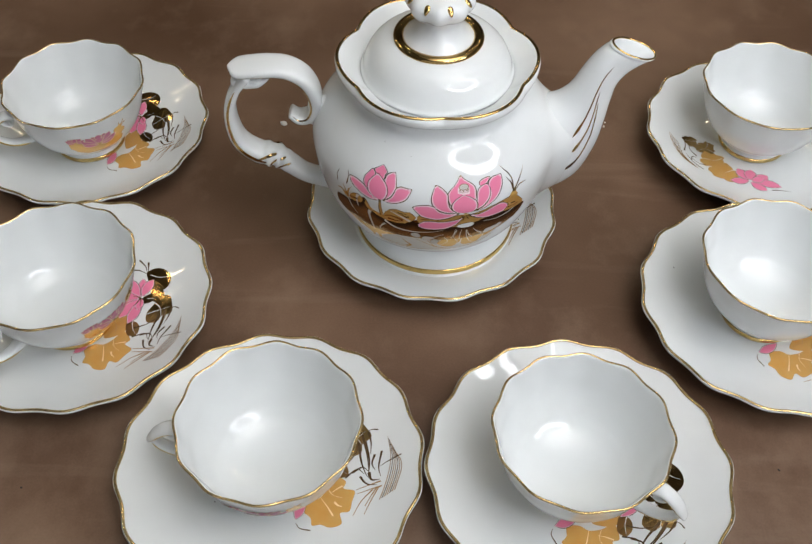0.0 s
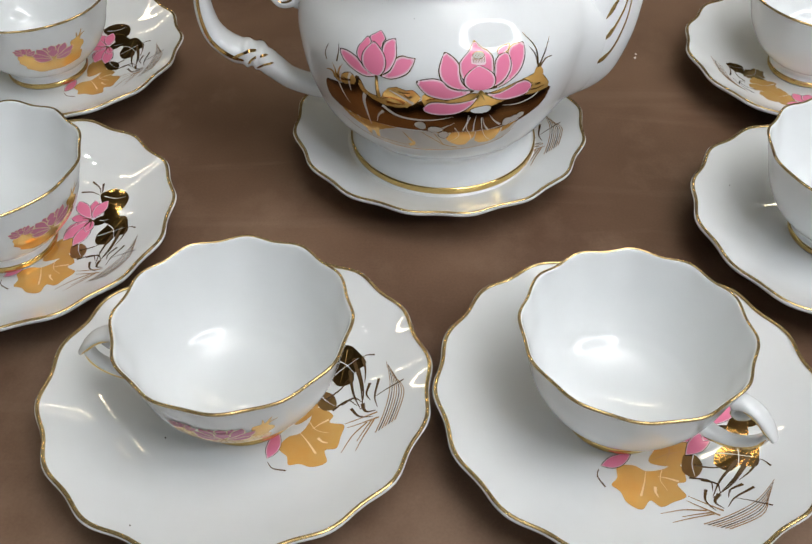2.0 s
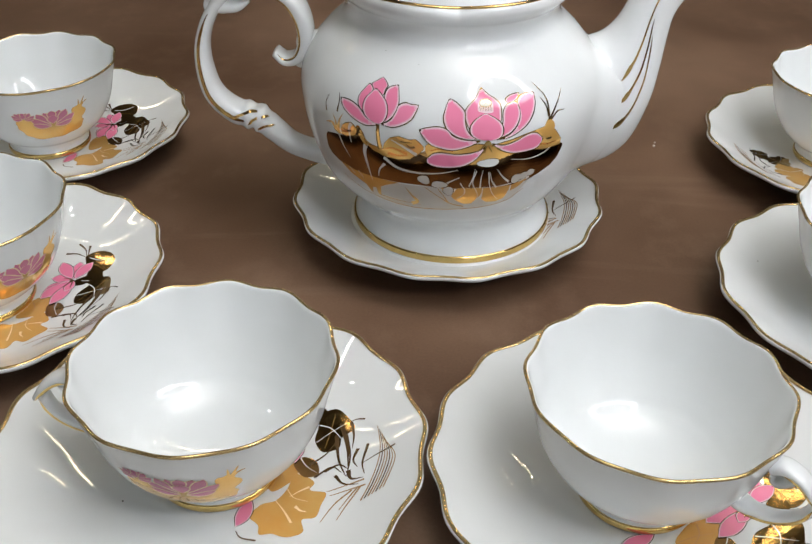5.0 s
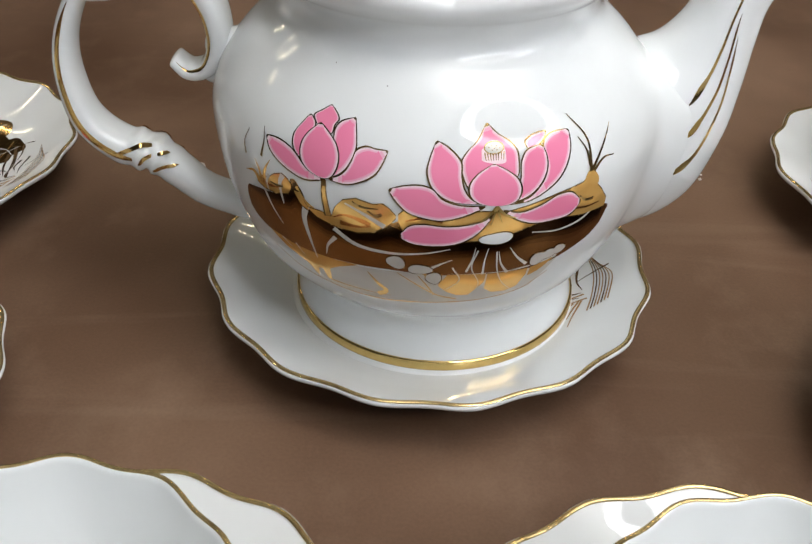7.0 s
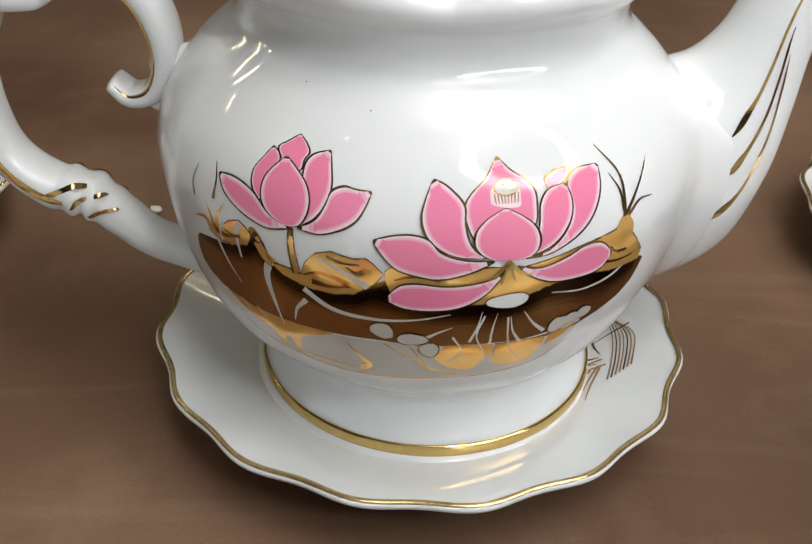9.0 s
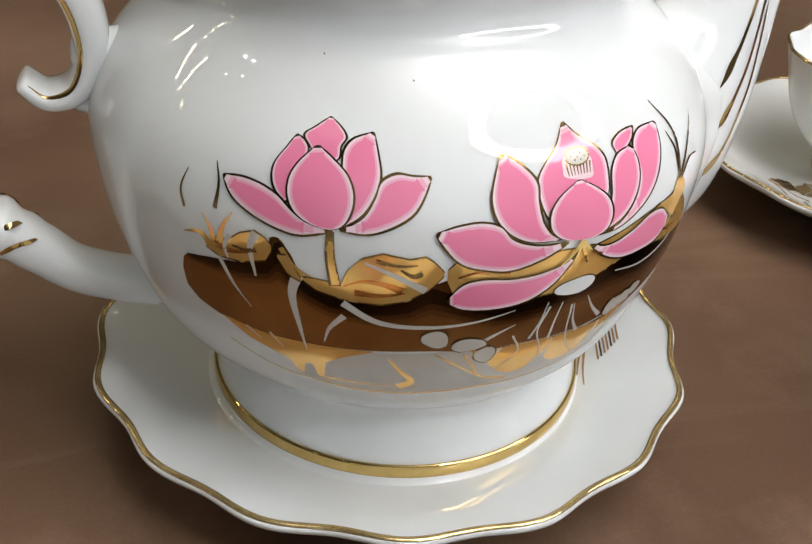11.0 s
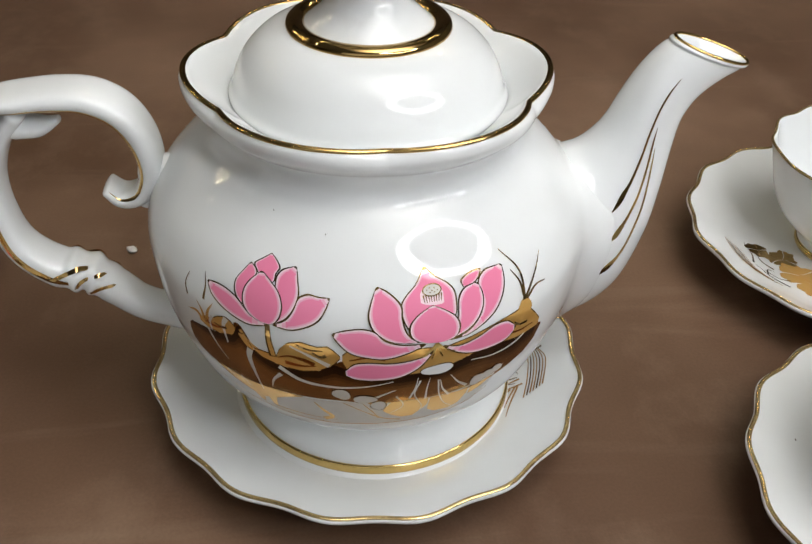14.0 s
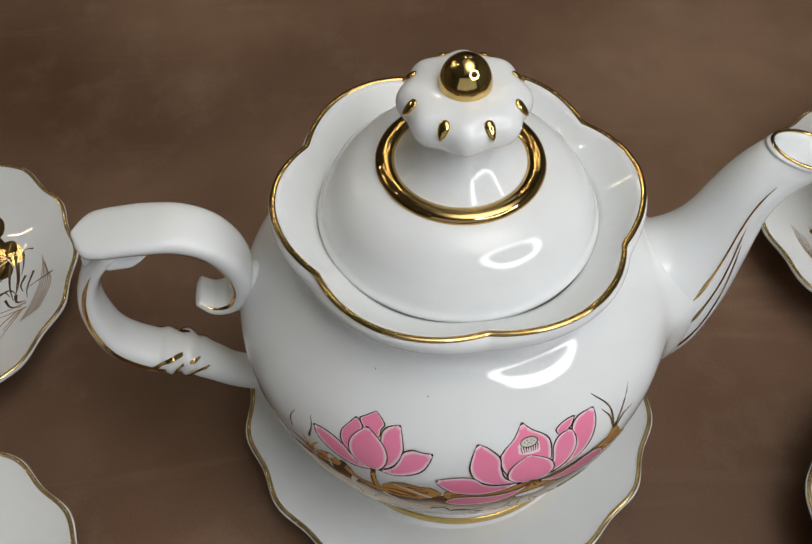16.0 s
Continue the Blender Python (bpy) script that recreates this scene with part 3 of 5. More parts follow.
def saucer_design_b(dish):
    def leaf(*args):
        saucer_leaf(dish, *args)
    leaf((37, -1), 8.0, 10.0, ((3, 0.12), (7, 0.07), (13, 0.04)), 7, 0.00002)
    leaf((35, -21), 7.5, 8.0, ((4, 0.13), (9, 0.07), (16, 0.04)), 8, 0.00004, 0.0, 5)
    leaf((34, -40), 6.5, 6.5, ((3, 0.13), (8, 0.07), (15, 0.05)), 9, 0.00003, 0.0, 6, GOLD_BAND)
    leaf((43, -49), 4.6, 5.0, ((3, 0.10), (8, 0.06)), 10, 0.00005, 0.0, 4, GOLD_BAND)
    for i, (b, t, w, g) in enumerate((((34, 24), (27, 6), 4.0, 0.1), ((34, 26), (24, 24), 4.4, 0.1), ((34, 28), (28, 46), 4.4, -0.1), ((35, 28), (40, 54), 4.0, 0.1), ((36, 26), (43, 40), 3.6, -0.1), ((35, 24), (41, 8), 3.6, 0.1), ((35, 27), (31, 40), 3.4, 0.05))):
        part("petal", petal_bm(s_place, polar(*b), polar(*t), g, w * 0.86, 0.00006 + 0.000036 * i, 0.32, 0.34), [OUTLINE, PINK_EDGE, PINK_SOFT, PINK], dish, "pink enamel petal with dark line")
    for k in range(7):
        part("grass_decal", stroke_bm(s_place, [polar(50 + 0.8 * k, -16 - 2 * k), polar(52.5 + 0.6 * k, -30 - k), polar(52 + 0.9 * k, -46 - k)], 0.55, 0.22, 0.00005), TWIG if k % 3 == 1 else BRONZE, dish, "thin gold grass decal")
    for tw in (((43, -30), (45, -38), (44, -47)), ((42, -18), (46, -22), (48, -30)), ((47, -14), (49, -24), (50, -34)), ((49, -26), (46, -30), (44, -28)), ((50, -36), (47, -44), (48, -54)), ((42, 44), (43, 52), (46, 58))):
        part("twig_decal", stroke_bm(s_place, [polar(*q) for q in tw], 0.9, 0.2, 0.00006), TWIG, dish, "thin dark gold twig decal")


def saucer(at, turn, label, design):
    sc = thing("saucer", (*at, 0), label, "saucer", "saucers of the tea set", turn)
    under = [(0.0, 0.0024), (0.034, 0.0026), (0.0345, 0.0003), (0.0352, 0.0), (0.0380, 0.0), (0.0388, 0.0004), (0.0400, 0.0034), (0.050, 0.0064), (0.060, 0.0108), (0.068, 0.0150), (0.0718, 0.0174), (0.0727, 0.0182), (0.0730, 0.0191), (0.0727, 0.0198)]
    dish = part("dish", revolve(under + [tuple(p) for p in S_TOP[::-1]][:-1], 192, s_wave), PORCELAIN, sc)
    part("rim_band", tube_ring(0.0719, 0.0198, 0.00075, 0.0005, 192, s_wave), GOLD_RIM, dish, "worn gold band on the rim")
    design(dish)
    return sc


LAB_S = "white porcelain saucer with scalloped gilt rim under a teacup"
first = saucer((0.0881, 0.2150), -89, LAB_S, saucer_design_a)
for at, turn, lab in (((-0.0592, 0.2175), -36, LAB_S), ((-0.1744, 0.3144), -59, LAB_S), ((-0.1961, 0.4570), -37, LAB_S), ((0.2079, 0.3163), -86, LAB_S), ((0.0208, 0.3874), -36, "white porcelain saucer with scalloped gilt rim under the teapot")):
    made = tagged(copy_thing(first, pose(*at, 0, 0, 0, turn)), lab)
    if at[0] < -0.05 and at[1] < 0.25:
        fl_saucer = made
    if at[0] > 0.2:
        rm_saucer = made
saucer((0.2345, 0.4555), -134, "white porcelain saucer with pink lotus decal under a teacup", saucer_design_b)

# ---- teacups ----
CUP_OUT = spline([(0.0212, 0.0006), (0.0214, 0.0030), (0.0200, 0.0055), (0.0212, 0.0078), (0.0265, 0.0118), (0.0325, 0.0185), (0.0370, 0.0275), (0.0395, 0.0365), (0.0412, 0.0430), (0.0422, 0.0474)], 50)
CUP_Z = 0.0058


def c_wave(r, z, a):
    k = max(z / 0.0466, 0) ** 3
    return r + 0.0006 * k * math.cos(12 * a), z + 0.00035 * k * math.cos(12 * a)


def c_place(u, v, lift):
    """Millimetres round the cup's wall and up to a place just off the glaze."""
    z = v * 0.001
    a = u * 0.001 / 0.036
    r = float(np.interp(z, CUP_OUT[8:, 1], CUP_OUT[8:, 0]))
    rr, zz = c_wave(r, z, a)
    rr += lift + 0.00012
    return (rr * math.cos(a), rr * math.sin(a), zz)


def teacup(at, turn):
    """Handle towards +x; the painted side a quarter turn on."""
    cup = thing("teacup", (*at, CUP_Z), "white porcelain teacup with gilt rim on its saucer", "teacup", "teacups of the tea set", turn)
    inner = [(r - 0.0020 + 0.0008 * (z / 0.0466) ** 2, z) for r, z in CUP_OUT[::-1] if z > 0.020]
    inner += [tuple(p) for p in spline([(inner[-1][0] - 0.003, 0.0155), (0.022, 0.0105), (0.013, 0.0080), (0.002, 0.0074)], 10)]
    base = [(0.0, 0.0022), (0.0186, 0.0022), (0.0192, 0.0002), (0.0200, 0.0), (0.0208, 0.0001)]
    bowl = part("bowl", revolve(base + [tuple(p) for p in CUP_OUT] + [(0.0420, 0.0480), (0.0414, 0.0478)] + inner, 144, c_wave), PORCELAIN, cup)
    part("rim_band", tube_ring(0.0420, 0.0476, 0.0006, 0.0006, 144, c_wave), GOLD_RIM, bowl, "thin worn gold band on the rim")
    part("foot_band", tube_ring(0.0210, 0.0022, 0.0008, 0.0016, 96), GOLD, bowl, "gold band round the foot")
    up = sweep_fn([(0.0406, 0.0380), (0.0438, 0.0394), (0.0490, 0.0380), (0.0535, 0.0344), (0.0574, 0.0298)], (0.0026, 0.0022, 0.0018, 0.0016, 0.0009), (0.0040, 0.0037, 0.0037, 0.0036, 0.0022), 2.3)
    low = sweep_fn([(0.0326, 0.0184), (0.0375, 0.0172), (0.0440, 0.0182), (0.0495, 0.0216), (0.0532, 0.0262), (0.0546, 0.0312)], (0.0026, 0.0022, 0.0019, 0.0018, 0.0017, 0.0016), (0.0040, 0.0034, 0.0031, 0.0031, 0.0031, 0.0032), 2.3)
    curl = sweep_fn([(0.0475, 0.0368), (0.0456, 0.0340), (0.0432, 0.0324), (0.0412, 0.0332), (0.0413, 0.0350)], (0.0012, 0.0012, 0.0012, 0.0011, 0.0010), (0.0030, 0.0028, 0.0026, 0.0024, 0.0020), 2.3)
    bm = bmesh.new()
    for f, n in ((up, 24), (low, 30), (curl, 20)):
        sweep(bm, f, n, 16)
    ear = part("handle", bm, PORCELAIN, cup)
    for f, a, s0, s1 in ((up, -1.8, 0.25, 1.0), (up, 1.8, 0.25, 1.0), (up, 3.14, 0.62, 1.0), (low, -1.75, 0.12, 1.0), (low, 1.75, 0.12, 1.0), (curl, -1.2, 0.1, 0.95)):
        part("gold_line", strip_on(f, s0, s1, a, a, 0.27), GOLD, ear, "gold line along the edge")
    q = math.pi / 2 * 36
    part("leaf_decal", blob_bm(c_place, (q + 0.3, 24.4), 15.0, 6.8, 0.00002, 0.0, ((3, 0.06), (8, 0.05)), 21), GOLD_LEAF, bowl, "gold lotus leaf decal")
    part("leaf_decal", blob_bm(c_place, (q - 11.5, 28.0), 6.0, 4.6, 0.00003, 0.0, ((3, 0.08), (7, 0.06)), 22), GOLD_LEAF, bowl, "gold lotus leaf decal")
    part("leaf_decal", blob_bm(c_place, (q + 12.5, 30.5), 3.4, 5.2, 0.00003, 0.0, ((3, 0.1), (5, 0.12)), 23), GOLD_LEAF, bowl, "gold lotus leaf decal")
    for cx, cz, k in ((q - 0.2, 27.6, 1.22), (q - 13.0, 32.5, 0.6)):
        for i, (b, t, w, g) in enumerate((((-0.5, 1.2), (-3.0, 6.4), 1.3, 0.06), ((0.6, 1.2), (3.0, 6.6), 1.3, -0.06), ((0, 2.4), (-0.2, 6.8), 1.5, 0), ((-1.2, 0.8), (-5.6, 6.2), 1.5, 0.14), ((1.2, 0.8), (5.4, 6.4), 1.5, -0.14), ((-0.8, 0.2), (-8.2, 4.4), 1.2, 0.16), ((0.8, 0.2), (8.6, 3.6), 1.3, -0.16), ((-0.6, -0.4), (-7.6, 1.4), 1.1, 0.2), ((0.6, -0.4), (7.6, 0.8), 1.0, -0.2), ((0, 0.6), (0, 4.6), 1.9, 0))):
            part("petal", petal_bm(c_place, (cx + b[0] * k, cz + b[1] * k), (cx + t[0] * k, cz + t[1] * k), g, w * k, 0.00006 + 0.000036 * i, 0.34 * k, 0.10 * k, 0.6), [PALE_GOLD, PINK_DULL, PINK_DULL, PINK_DULL], bowl, "mauve enamel petal")
    for du, dv in ((-6, -5.2), (-3, -6.2), (0, -6.6), (3, -6.2), (6, -5)):
        part("vein_decal", stroke_bm(c_place, [(q - 0.2, 26.6), (q - 0.2 + du * 0.5, 26.4 + dv * 0.35), (q - 0.2 + du, 26.6 + dv * 0.95)], 0.2, 0.4, 0.00005, 10), BRONZE, bowl, "fine brown line in the leaf")
    for tip in ((15.6, 39.5), (12.8, 38.6), (17.4, 37)):
        part("grass_decal", stroke_bm(c_place, [(q + 13, 33), (q + (13 + tip[0]) / 2, 36), (q + tip[0], tip[1])], 1.5, 0.3, 0.00004, 10), GOLD_LEAF, bowl, "gold leaf tip decal")
    return cup


cup1 = teacup((-0.0573, 0.2191), 180)
made = copy_thing(cup1, pose(0.0850, 0.2155, CUP_Z, 0, 0, -38))
made.scale = (0.968, 0.968, 0.985)
for at, turn in (((-0.1988, 0.4547), -150), ((-0.1768, 0.3097), -122), ((0.2327, 0.4600), -15), ((0.2031, 0.3179), -20)):
    copy_thing(cup1, pose(*at, CUP_Z, 0, 0, turn))

# ---- teapot ----
BODY = spline([(0.0500, 0.0070), (0.0492, 0.0080), (0.0474, 0.0092), (0.0456, 0.0145), (0.0431, 0.0205), (0.0430, 0.0250), (0.0468, 0.0300), (0.0525, 0.0355), (0.0572, 0.0420), (0.0606, 0.0500), (0.0642, 0.0620), (0.0661, 0.0750), (0.0661, 0.0830), (0.0640, 0.0900), (0.0612, 0.0950), (0.0577, 0.0994), (0.0538, 0.1036), (0.0496, 0.1073), (0.0466, 0.1097), (0.0454, 0.1120), (0.0452, 0.1142), (0.0457, 0.1162), (0.0466, 0.1180), (0.0488, 0.1200), (0.0506, 0.1220), (0.0512, 0.1240)], 120)


def pot_wave(r, z, a):
    """Six rounded lobes at the mouth, with notches between."""
    k = min(max((z - 0.112) / 0.0145, 0), 1) ** 1.6
    c = abs(math.sin(3 * (a - radians(-28))))
    return r + k * 0.0042 * (c - 0.62), z + k * 0.0016 * (c - 0.62)


def p_place(u, v, lift):
    """Degrees round the pot and millimetres up to a place just off the glaze."""
    z, a = v * 0.001, radians(u / 1.166)
    r = float(np.interp(z, BODY[20:, 1], BODY[20:, 0])) + lift + 0.00009
    return (r * math.cos(a), r * math.sin(a), z)


# spout: upper and lower edge, half width
SPOUT = np.array([(0.044, 0.090, 0.050, 0.040, 0.024), (0.0580, 0.0975, 0.0660, 0.0385, 0.0215), (0.0645, 0.1003, 0.0805, 0.0475, 0.0178), (0.0690, 0.1045, 0.0892, 0.0675, 0.0138), (0.0720, 0.1090, 0.0918, 0.0845, 0.0116), (0.0750, 0.1160, 0.0930, 0.0995, 0.0100), (0.0785, 0.1230, 0.0945, 0.1092, 0.0090), (0.0820, 0.1282, 0.0985, 0.1160, 0.0083), (0.0848, 0.1312, 0.1045, 0.1210, 0.0080), (0.0870, 0.1326, 0.1106, 0.1248, 0.0080)])
SP = spline(SPOUT, 80)


def spout_f(s, a, grow=0.0):
    q = np.array([np.interp(s * 79, np.arange(80), SP[:, k]) for k in range(5)])
    u, l = q[:2], q[2:4]
    c, ax = (u + l) / 2, (u - l) / 2
    k = 1 + grow / max(q[4], 1e-6)
    ca, sa = math.cos(a), math.sin(a)
    flute = 0.0
    if ca < 0:
        flute = 0.0006 * math.sin(9 * a) * min(1, max(0, (s - 0.15) * 4)) * min(1, max(0, (0.8 - s) * 5)) * abs(ca)
    x, z = c + ax * ca * k
    return (x, q[4] * k * sa * (1 + flute * 40), z)


SPOUT_TURN, SPOUT_AT = radians(3.2), Vector((0.0008, 0, -0.0013))


def spout_gap(p):
    """Roughly how far a point lies outside the spout's skin."""
    q = Matrix.Rotation(-SPOUT_TURN, 3, "Z") @ (Vector(p) - SPOUT_AT)
    mid, arm = (SP[:, :2] + SP[:, 2:4]) / 2, (SP[:, :2] - SP[:, 2:4]) / 2
    size = np.linalg.norm(arm, axis=1)
    e = arm / size[:, None]
    dx, dz = q.x - mid[:, 0], q.z - mid[:, 1]
    k = int(np.argmin(abs(dx * e[:, 1] - dz * e[:, 0])))
    u = dx[k] * e[k, 0] + dz[k] * e[k, 1]
    rho, n = math.hypot(u, q.y), math.hypot(u / size[k], q.y / SP[k, 4])
    return rho * (1 - 1 / max(n, 1e-6))


def flow_into_spout(v, k=0.013):
    """Moves a point of the body out, so that body and spout run into each other with a soft hollow."""
    if v.co.x < 0.025 or not 0.034 < v.co.z < 0.112:
        return
    out = Vector((v.co.x, v.co.y, 0)).normalized()
    for t in np.linspace(0, k, 41):
        g = spout_gap(v.co + out * t)
        h = max(k - abs(t - g), 0) / k
        if min(t, g) - h * h * k / 4 >= 0:
            break
    v.co += out * t * min(max((0.096 - v.co.z) / 0.014, 0), 1)


teapot = thing("teapot", (POT.x, POT.y, 0), "white porcelain teapot with pink lotus decals and gilt lines", "teapot")
lip = [(0.0510, 0.1254), (0.0504, 0.1264), (0.0496, 0.1270), (0.0488, 0.1272), (0.0475, 0.1262), (0.0440, 0.1232), (0.0405, 0.1208), (0.0392, 0.1198), (0.0385, 0.1180), (0.0385, 0.1120), (0.0450, 0.1060), (0.0560, 0.0960), (0.0630, 0.0800), (0.0600, 0.0560), (0.0500, 0.0360), (0.0400, 0.0280), (0.0020, 0.0260)]
base = [(0.0, 0.0130), (0.0415, 0.0130), (0.0440, 0.0074), (0.0460, 0.0062), (0.0490, 0.0061), (0.0498, 0.0064)]
bm = revolve(base + [tuple(p) for p in BODY] + lip, 240, pot_wave)
for v in bm.verts:
    k = min(max((0.044 - v.co.z) / 0.026, 0), 1)
    v.co.x += 0.0026 * k * k * (3 - 2 * k)
    if math.hypot(v.co.x, v.co.y) > float(np.interp(v.co.z, BODY[20:, 1], BODY[20:, 0])) - 0.0008:
        flow_into_spout(v)
for _ in range(8):
    bmesh.ops.smooth_vert(bm, verts=[v for v in bm.verts if v.co.x > 0.042 and 0.037 < v.co.z < 0.100 and math.hypot(v.co.x, v.co.y) > 0.054], factor=0.5, use_axis_x=True, use_axis_y=True, use_axis_z=False)
body = part("body", bm, PORCELAIN, teapot)
part("rim_band", tube_ring(0.0495, 0.1269, 0.0009, 0.0006, 240, pot_wave), GOLD_BAND, body, "gold band on the lobed rim")
part("foot_band", tube_ring(0.0465, 0.0106, 0.0007, 0.0024, 160), GOLD, body, "gold band round the foot").location = (0.0026, 0, 0)
D = 1.166


def P(deg, z):
    return (deg * D, z)


def gold_patch(at, ru, rv, seed, lift, lobes=((2, 0.05), (5, 0.04)), mat=GOLD_LEAF, name="leaf_decal", label="shiny gold lotus leaf decal"):
    part(name, blob_bm(p_place, P(*at), ru, rv, lift, 0.0, lobes, seed, 6, 56), mat, body, label)


# dark shading under the leaves



def between(name, stops, mat, lift, label, n=70):
    """A painted patch between an upper and a lower line: stops of (degrees, upper, lower)."""
    q = np.array(stops, float)
    rows = []
    for d in np.linspace(q[0, 0], q[-1, 0], n):
        hi, lo = np.interp(d, q[:, 0], q[:, 1]), np.interp(d, q[:, 0], q[:, 2])
        rows.append([p_place(d * D, lo + (hi - lo) * k / 6, lift) for k in range(7)])
    bm = bmesh.new()
    grid(bm, rows)
    return part(name, bm, mat, body, label)


# the wide mirror band under the flowers, with gold leaves along its top
BAND = ((-142.2, 67, 62.8), (-141.3, 70.4, 61.6), (-140.2, 70.7, 60.2), (-136.2, 72, 58.4), (-130, 73.4, 57.4), (-125.2, 75.4, 57), (-124.8, 80, 57), (-123.8, 80.6, 57), (-123, 80.2, 57), (-121.4, 77.4, 57), (-119.8, 72.8, 57.1), (-114, 70.4, 57.4),
        (-108, 70, 57.6), (-101.6, 73.4, 57.9), (-98.5, 75, 57.8), (-92, 74, 57.2), (-80, 74, 56.8), (-70, 73.5, 56.2), (-64, 73.3, 56.4), (-60.7, 73, 56.9), (-54.9, 72.2, 59.2), (-49.7, 72, 61.7), (-46.8, 71.4, 65), (-45.6, 70.6, 69.6))
between("water_band", BAND, WATER, 0.00001, "brown-gold mirror band under the lotus flowers", 150)
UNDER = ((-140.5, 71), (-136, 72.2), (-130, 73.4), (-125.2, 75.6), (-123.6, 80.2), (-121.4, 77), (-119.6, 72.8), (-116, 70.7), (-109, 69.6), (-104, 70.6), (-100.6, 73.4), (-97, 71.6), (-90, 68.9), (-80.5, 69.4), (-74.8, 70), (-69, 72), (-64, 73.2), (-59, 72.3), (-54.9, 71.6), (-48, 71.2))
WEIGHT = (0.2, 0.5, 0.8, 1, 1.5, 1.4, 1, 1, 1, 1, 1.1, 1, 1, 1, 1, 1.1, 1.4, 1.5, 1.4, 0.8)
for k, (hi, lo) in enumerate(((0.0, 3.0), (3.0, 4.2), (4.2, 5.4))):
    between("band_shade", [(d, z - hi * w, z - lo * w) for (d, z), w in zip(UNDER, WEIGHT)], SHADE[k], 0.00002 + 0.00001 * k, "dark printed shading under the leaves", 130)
LEAVES = (((-136, 75.1, 74.6), (-133.8, 76.9, 73.6), (-131.9, 77.2, 73.6), (-129.6, 79.4, 73.8), (-127.1, 80.6, 74.8), (-125.5, 79.8, 75.4), (-124.5, 78.6, 77.6)),
          ((-123.6, 77, 76.6), (-122.2, 77.2, 73.8), (-121.4, 75.4, 73.1), (-120, 72.9, 72.4)),
          ((-119.8, 73.3, 72.9), (-117.8, 73.4, 71.2), (-114, 73.0, 70.1), (-113.2, 75.7, 69.9), (-111, 78.7, 69.7), (-108, 79.9, 69.5), (-104.2, 79, 70.6), (-101.9, 79.6, 72.5), (-100.6, 78.5, 73.7), (-99.1, 76.6, 76)),
          ((-98.6, 77, 75), (-97, 79, 70.5), (-90.7, 78, 69.4), (-80.5, 78.5, 69.4), (-74.8, 77.8, 70.1), (-69.1, 79, 72.3), (-63.9, 80.4, 73.4), (-59, 81.2, 72.4), (-56.5, 81.6, 71.8), (-54.5, 82.5, 71.4), (-52, 80, 71.3), (-50, 77.5, 71.2), (-47.3, 73.5, 71.1)))
for stops in LEAVES:
    between("leaf_shade", [(d, hi + 0.35, lo - 0.35) for d, hi, lo in stops], GOLD_DARK, 0.00006, "dark gold edge under the leaf", 80)
    between("leaf_decal", stops, GOLD_LEAF, 0.00008, "shiny gold lotus leaf decal", 80)
for pts, w0, w1, mat in ((((-110.6, 78), (-107, 76.2), (-104, 74.4), (-101.6, 72.8)), 0.5, 1.5, GREY_WASH), (((-113.6, 72.8), (-111, 74.2), (-107.6, 73.8), (-105, 72.6)), 0.3, 1.6, GOLD_COPPER), (((-112, 71.6), (-108, 71.4), (-104.6, 72.2)), 1.4, 0.3, GOLD_COPPER), (((-105.4, 77), (-103.4, 75.8), (-102.2, 76.6)), 0.4, 1.4, GOLD_DARK), (((-109, 78.6), (-106, 77.8), (-103, 78)), 0.9, 0.3, GOLD_DARK), (((-134.6, 76), (-131.5, 75.4), (-128, 76.2)), 1.6, 0.4, GOLD_COPPER), (((-131, 76.6), (-128.6, 76.4), (-127, 77)), 0.4, 1.0, GOLD_DARK), (((-131.3, 78.6), (-132.4, 76), (-132, 73.6)), 1.0, 0.5, GREY_WASH), (((-126.8, 80.4), (-127.9, 77.6), (-127.4, 71.4)), 1.7, 0.4, GREY_WASH), (((-97, 75.4), (-93, 76.6), (-89, 75.8)), 0.4, 1.1, GOLD_COPPER), (((-56.8, 78), (-55, 76.2), (-52.4, 75.8)), 0.4, 0.9, GOLD_DARK), (((-58, 74.6), (-54, 73.6), (-50, 73.6)), 0.8, 0.3, GOLD_COPPER)):
    part("vein_decal", stroke_bm(p_place, [P(*q) for q in pts], w0, w1, 0.0001, 16), mat, body, "brushed mark in the leaf")
# lower fringe: pale wash, gold scallops, stems
between("wash_decal", ((-127, 57, 56.5), (-122, 57, 46.8), (-116, 57, 45.2), (-107, 57, 44.4), (-96, 57.6, 44.5), (-84, 57.4, 45.0), (-72, 57, 45.8), (-64, 58, 48), (-59, 59.5, 57)), GREY_WASH, 0.000005, "pale grey water wash")
between("leaf_decal", ((-135.5, 58.6, 58.4), (-131, 58, 54.6), (-128, 57.4, 53.2), (-124, 57.3, 51.2), (-122.6, 57.3, 48.2), (-121.6, 57.3, 47.6), (-121.0, 57.3, 51.0), (-119.6, 57.3, 51.4), (-119.0, 57.3, 47.8), (-117.8, 57.3, 47.2), (-117.2, 57.3, 52.5), (-114, 57.3, 54.8), (-109, 57.4, 57.2)), GOLD_LEAF, 0.00003, "gold fringe under the band", 160)
between("leaf_decal", ((-93, 57.5, 57.3), (-91, 57.5, 55), (-88.2, 57.4, 53.4)), GOLD_LEAF, 0.00003, "gold fringe under the band", 20)
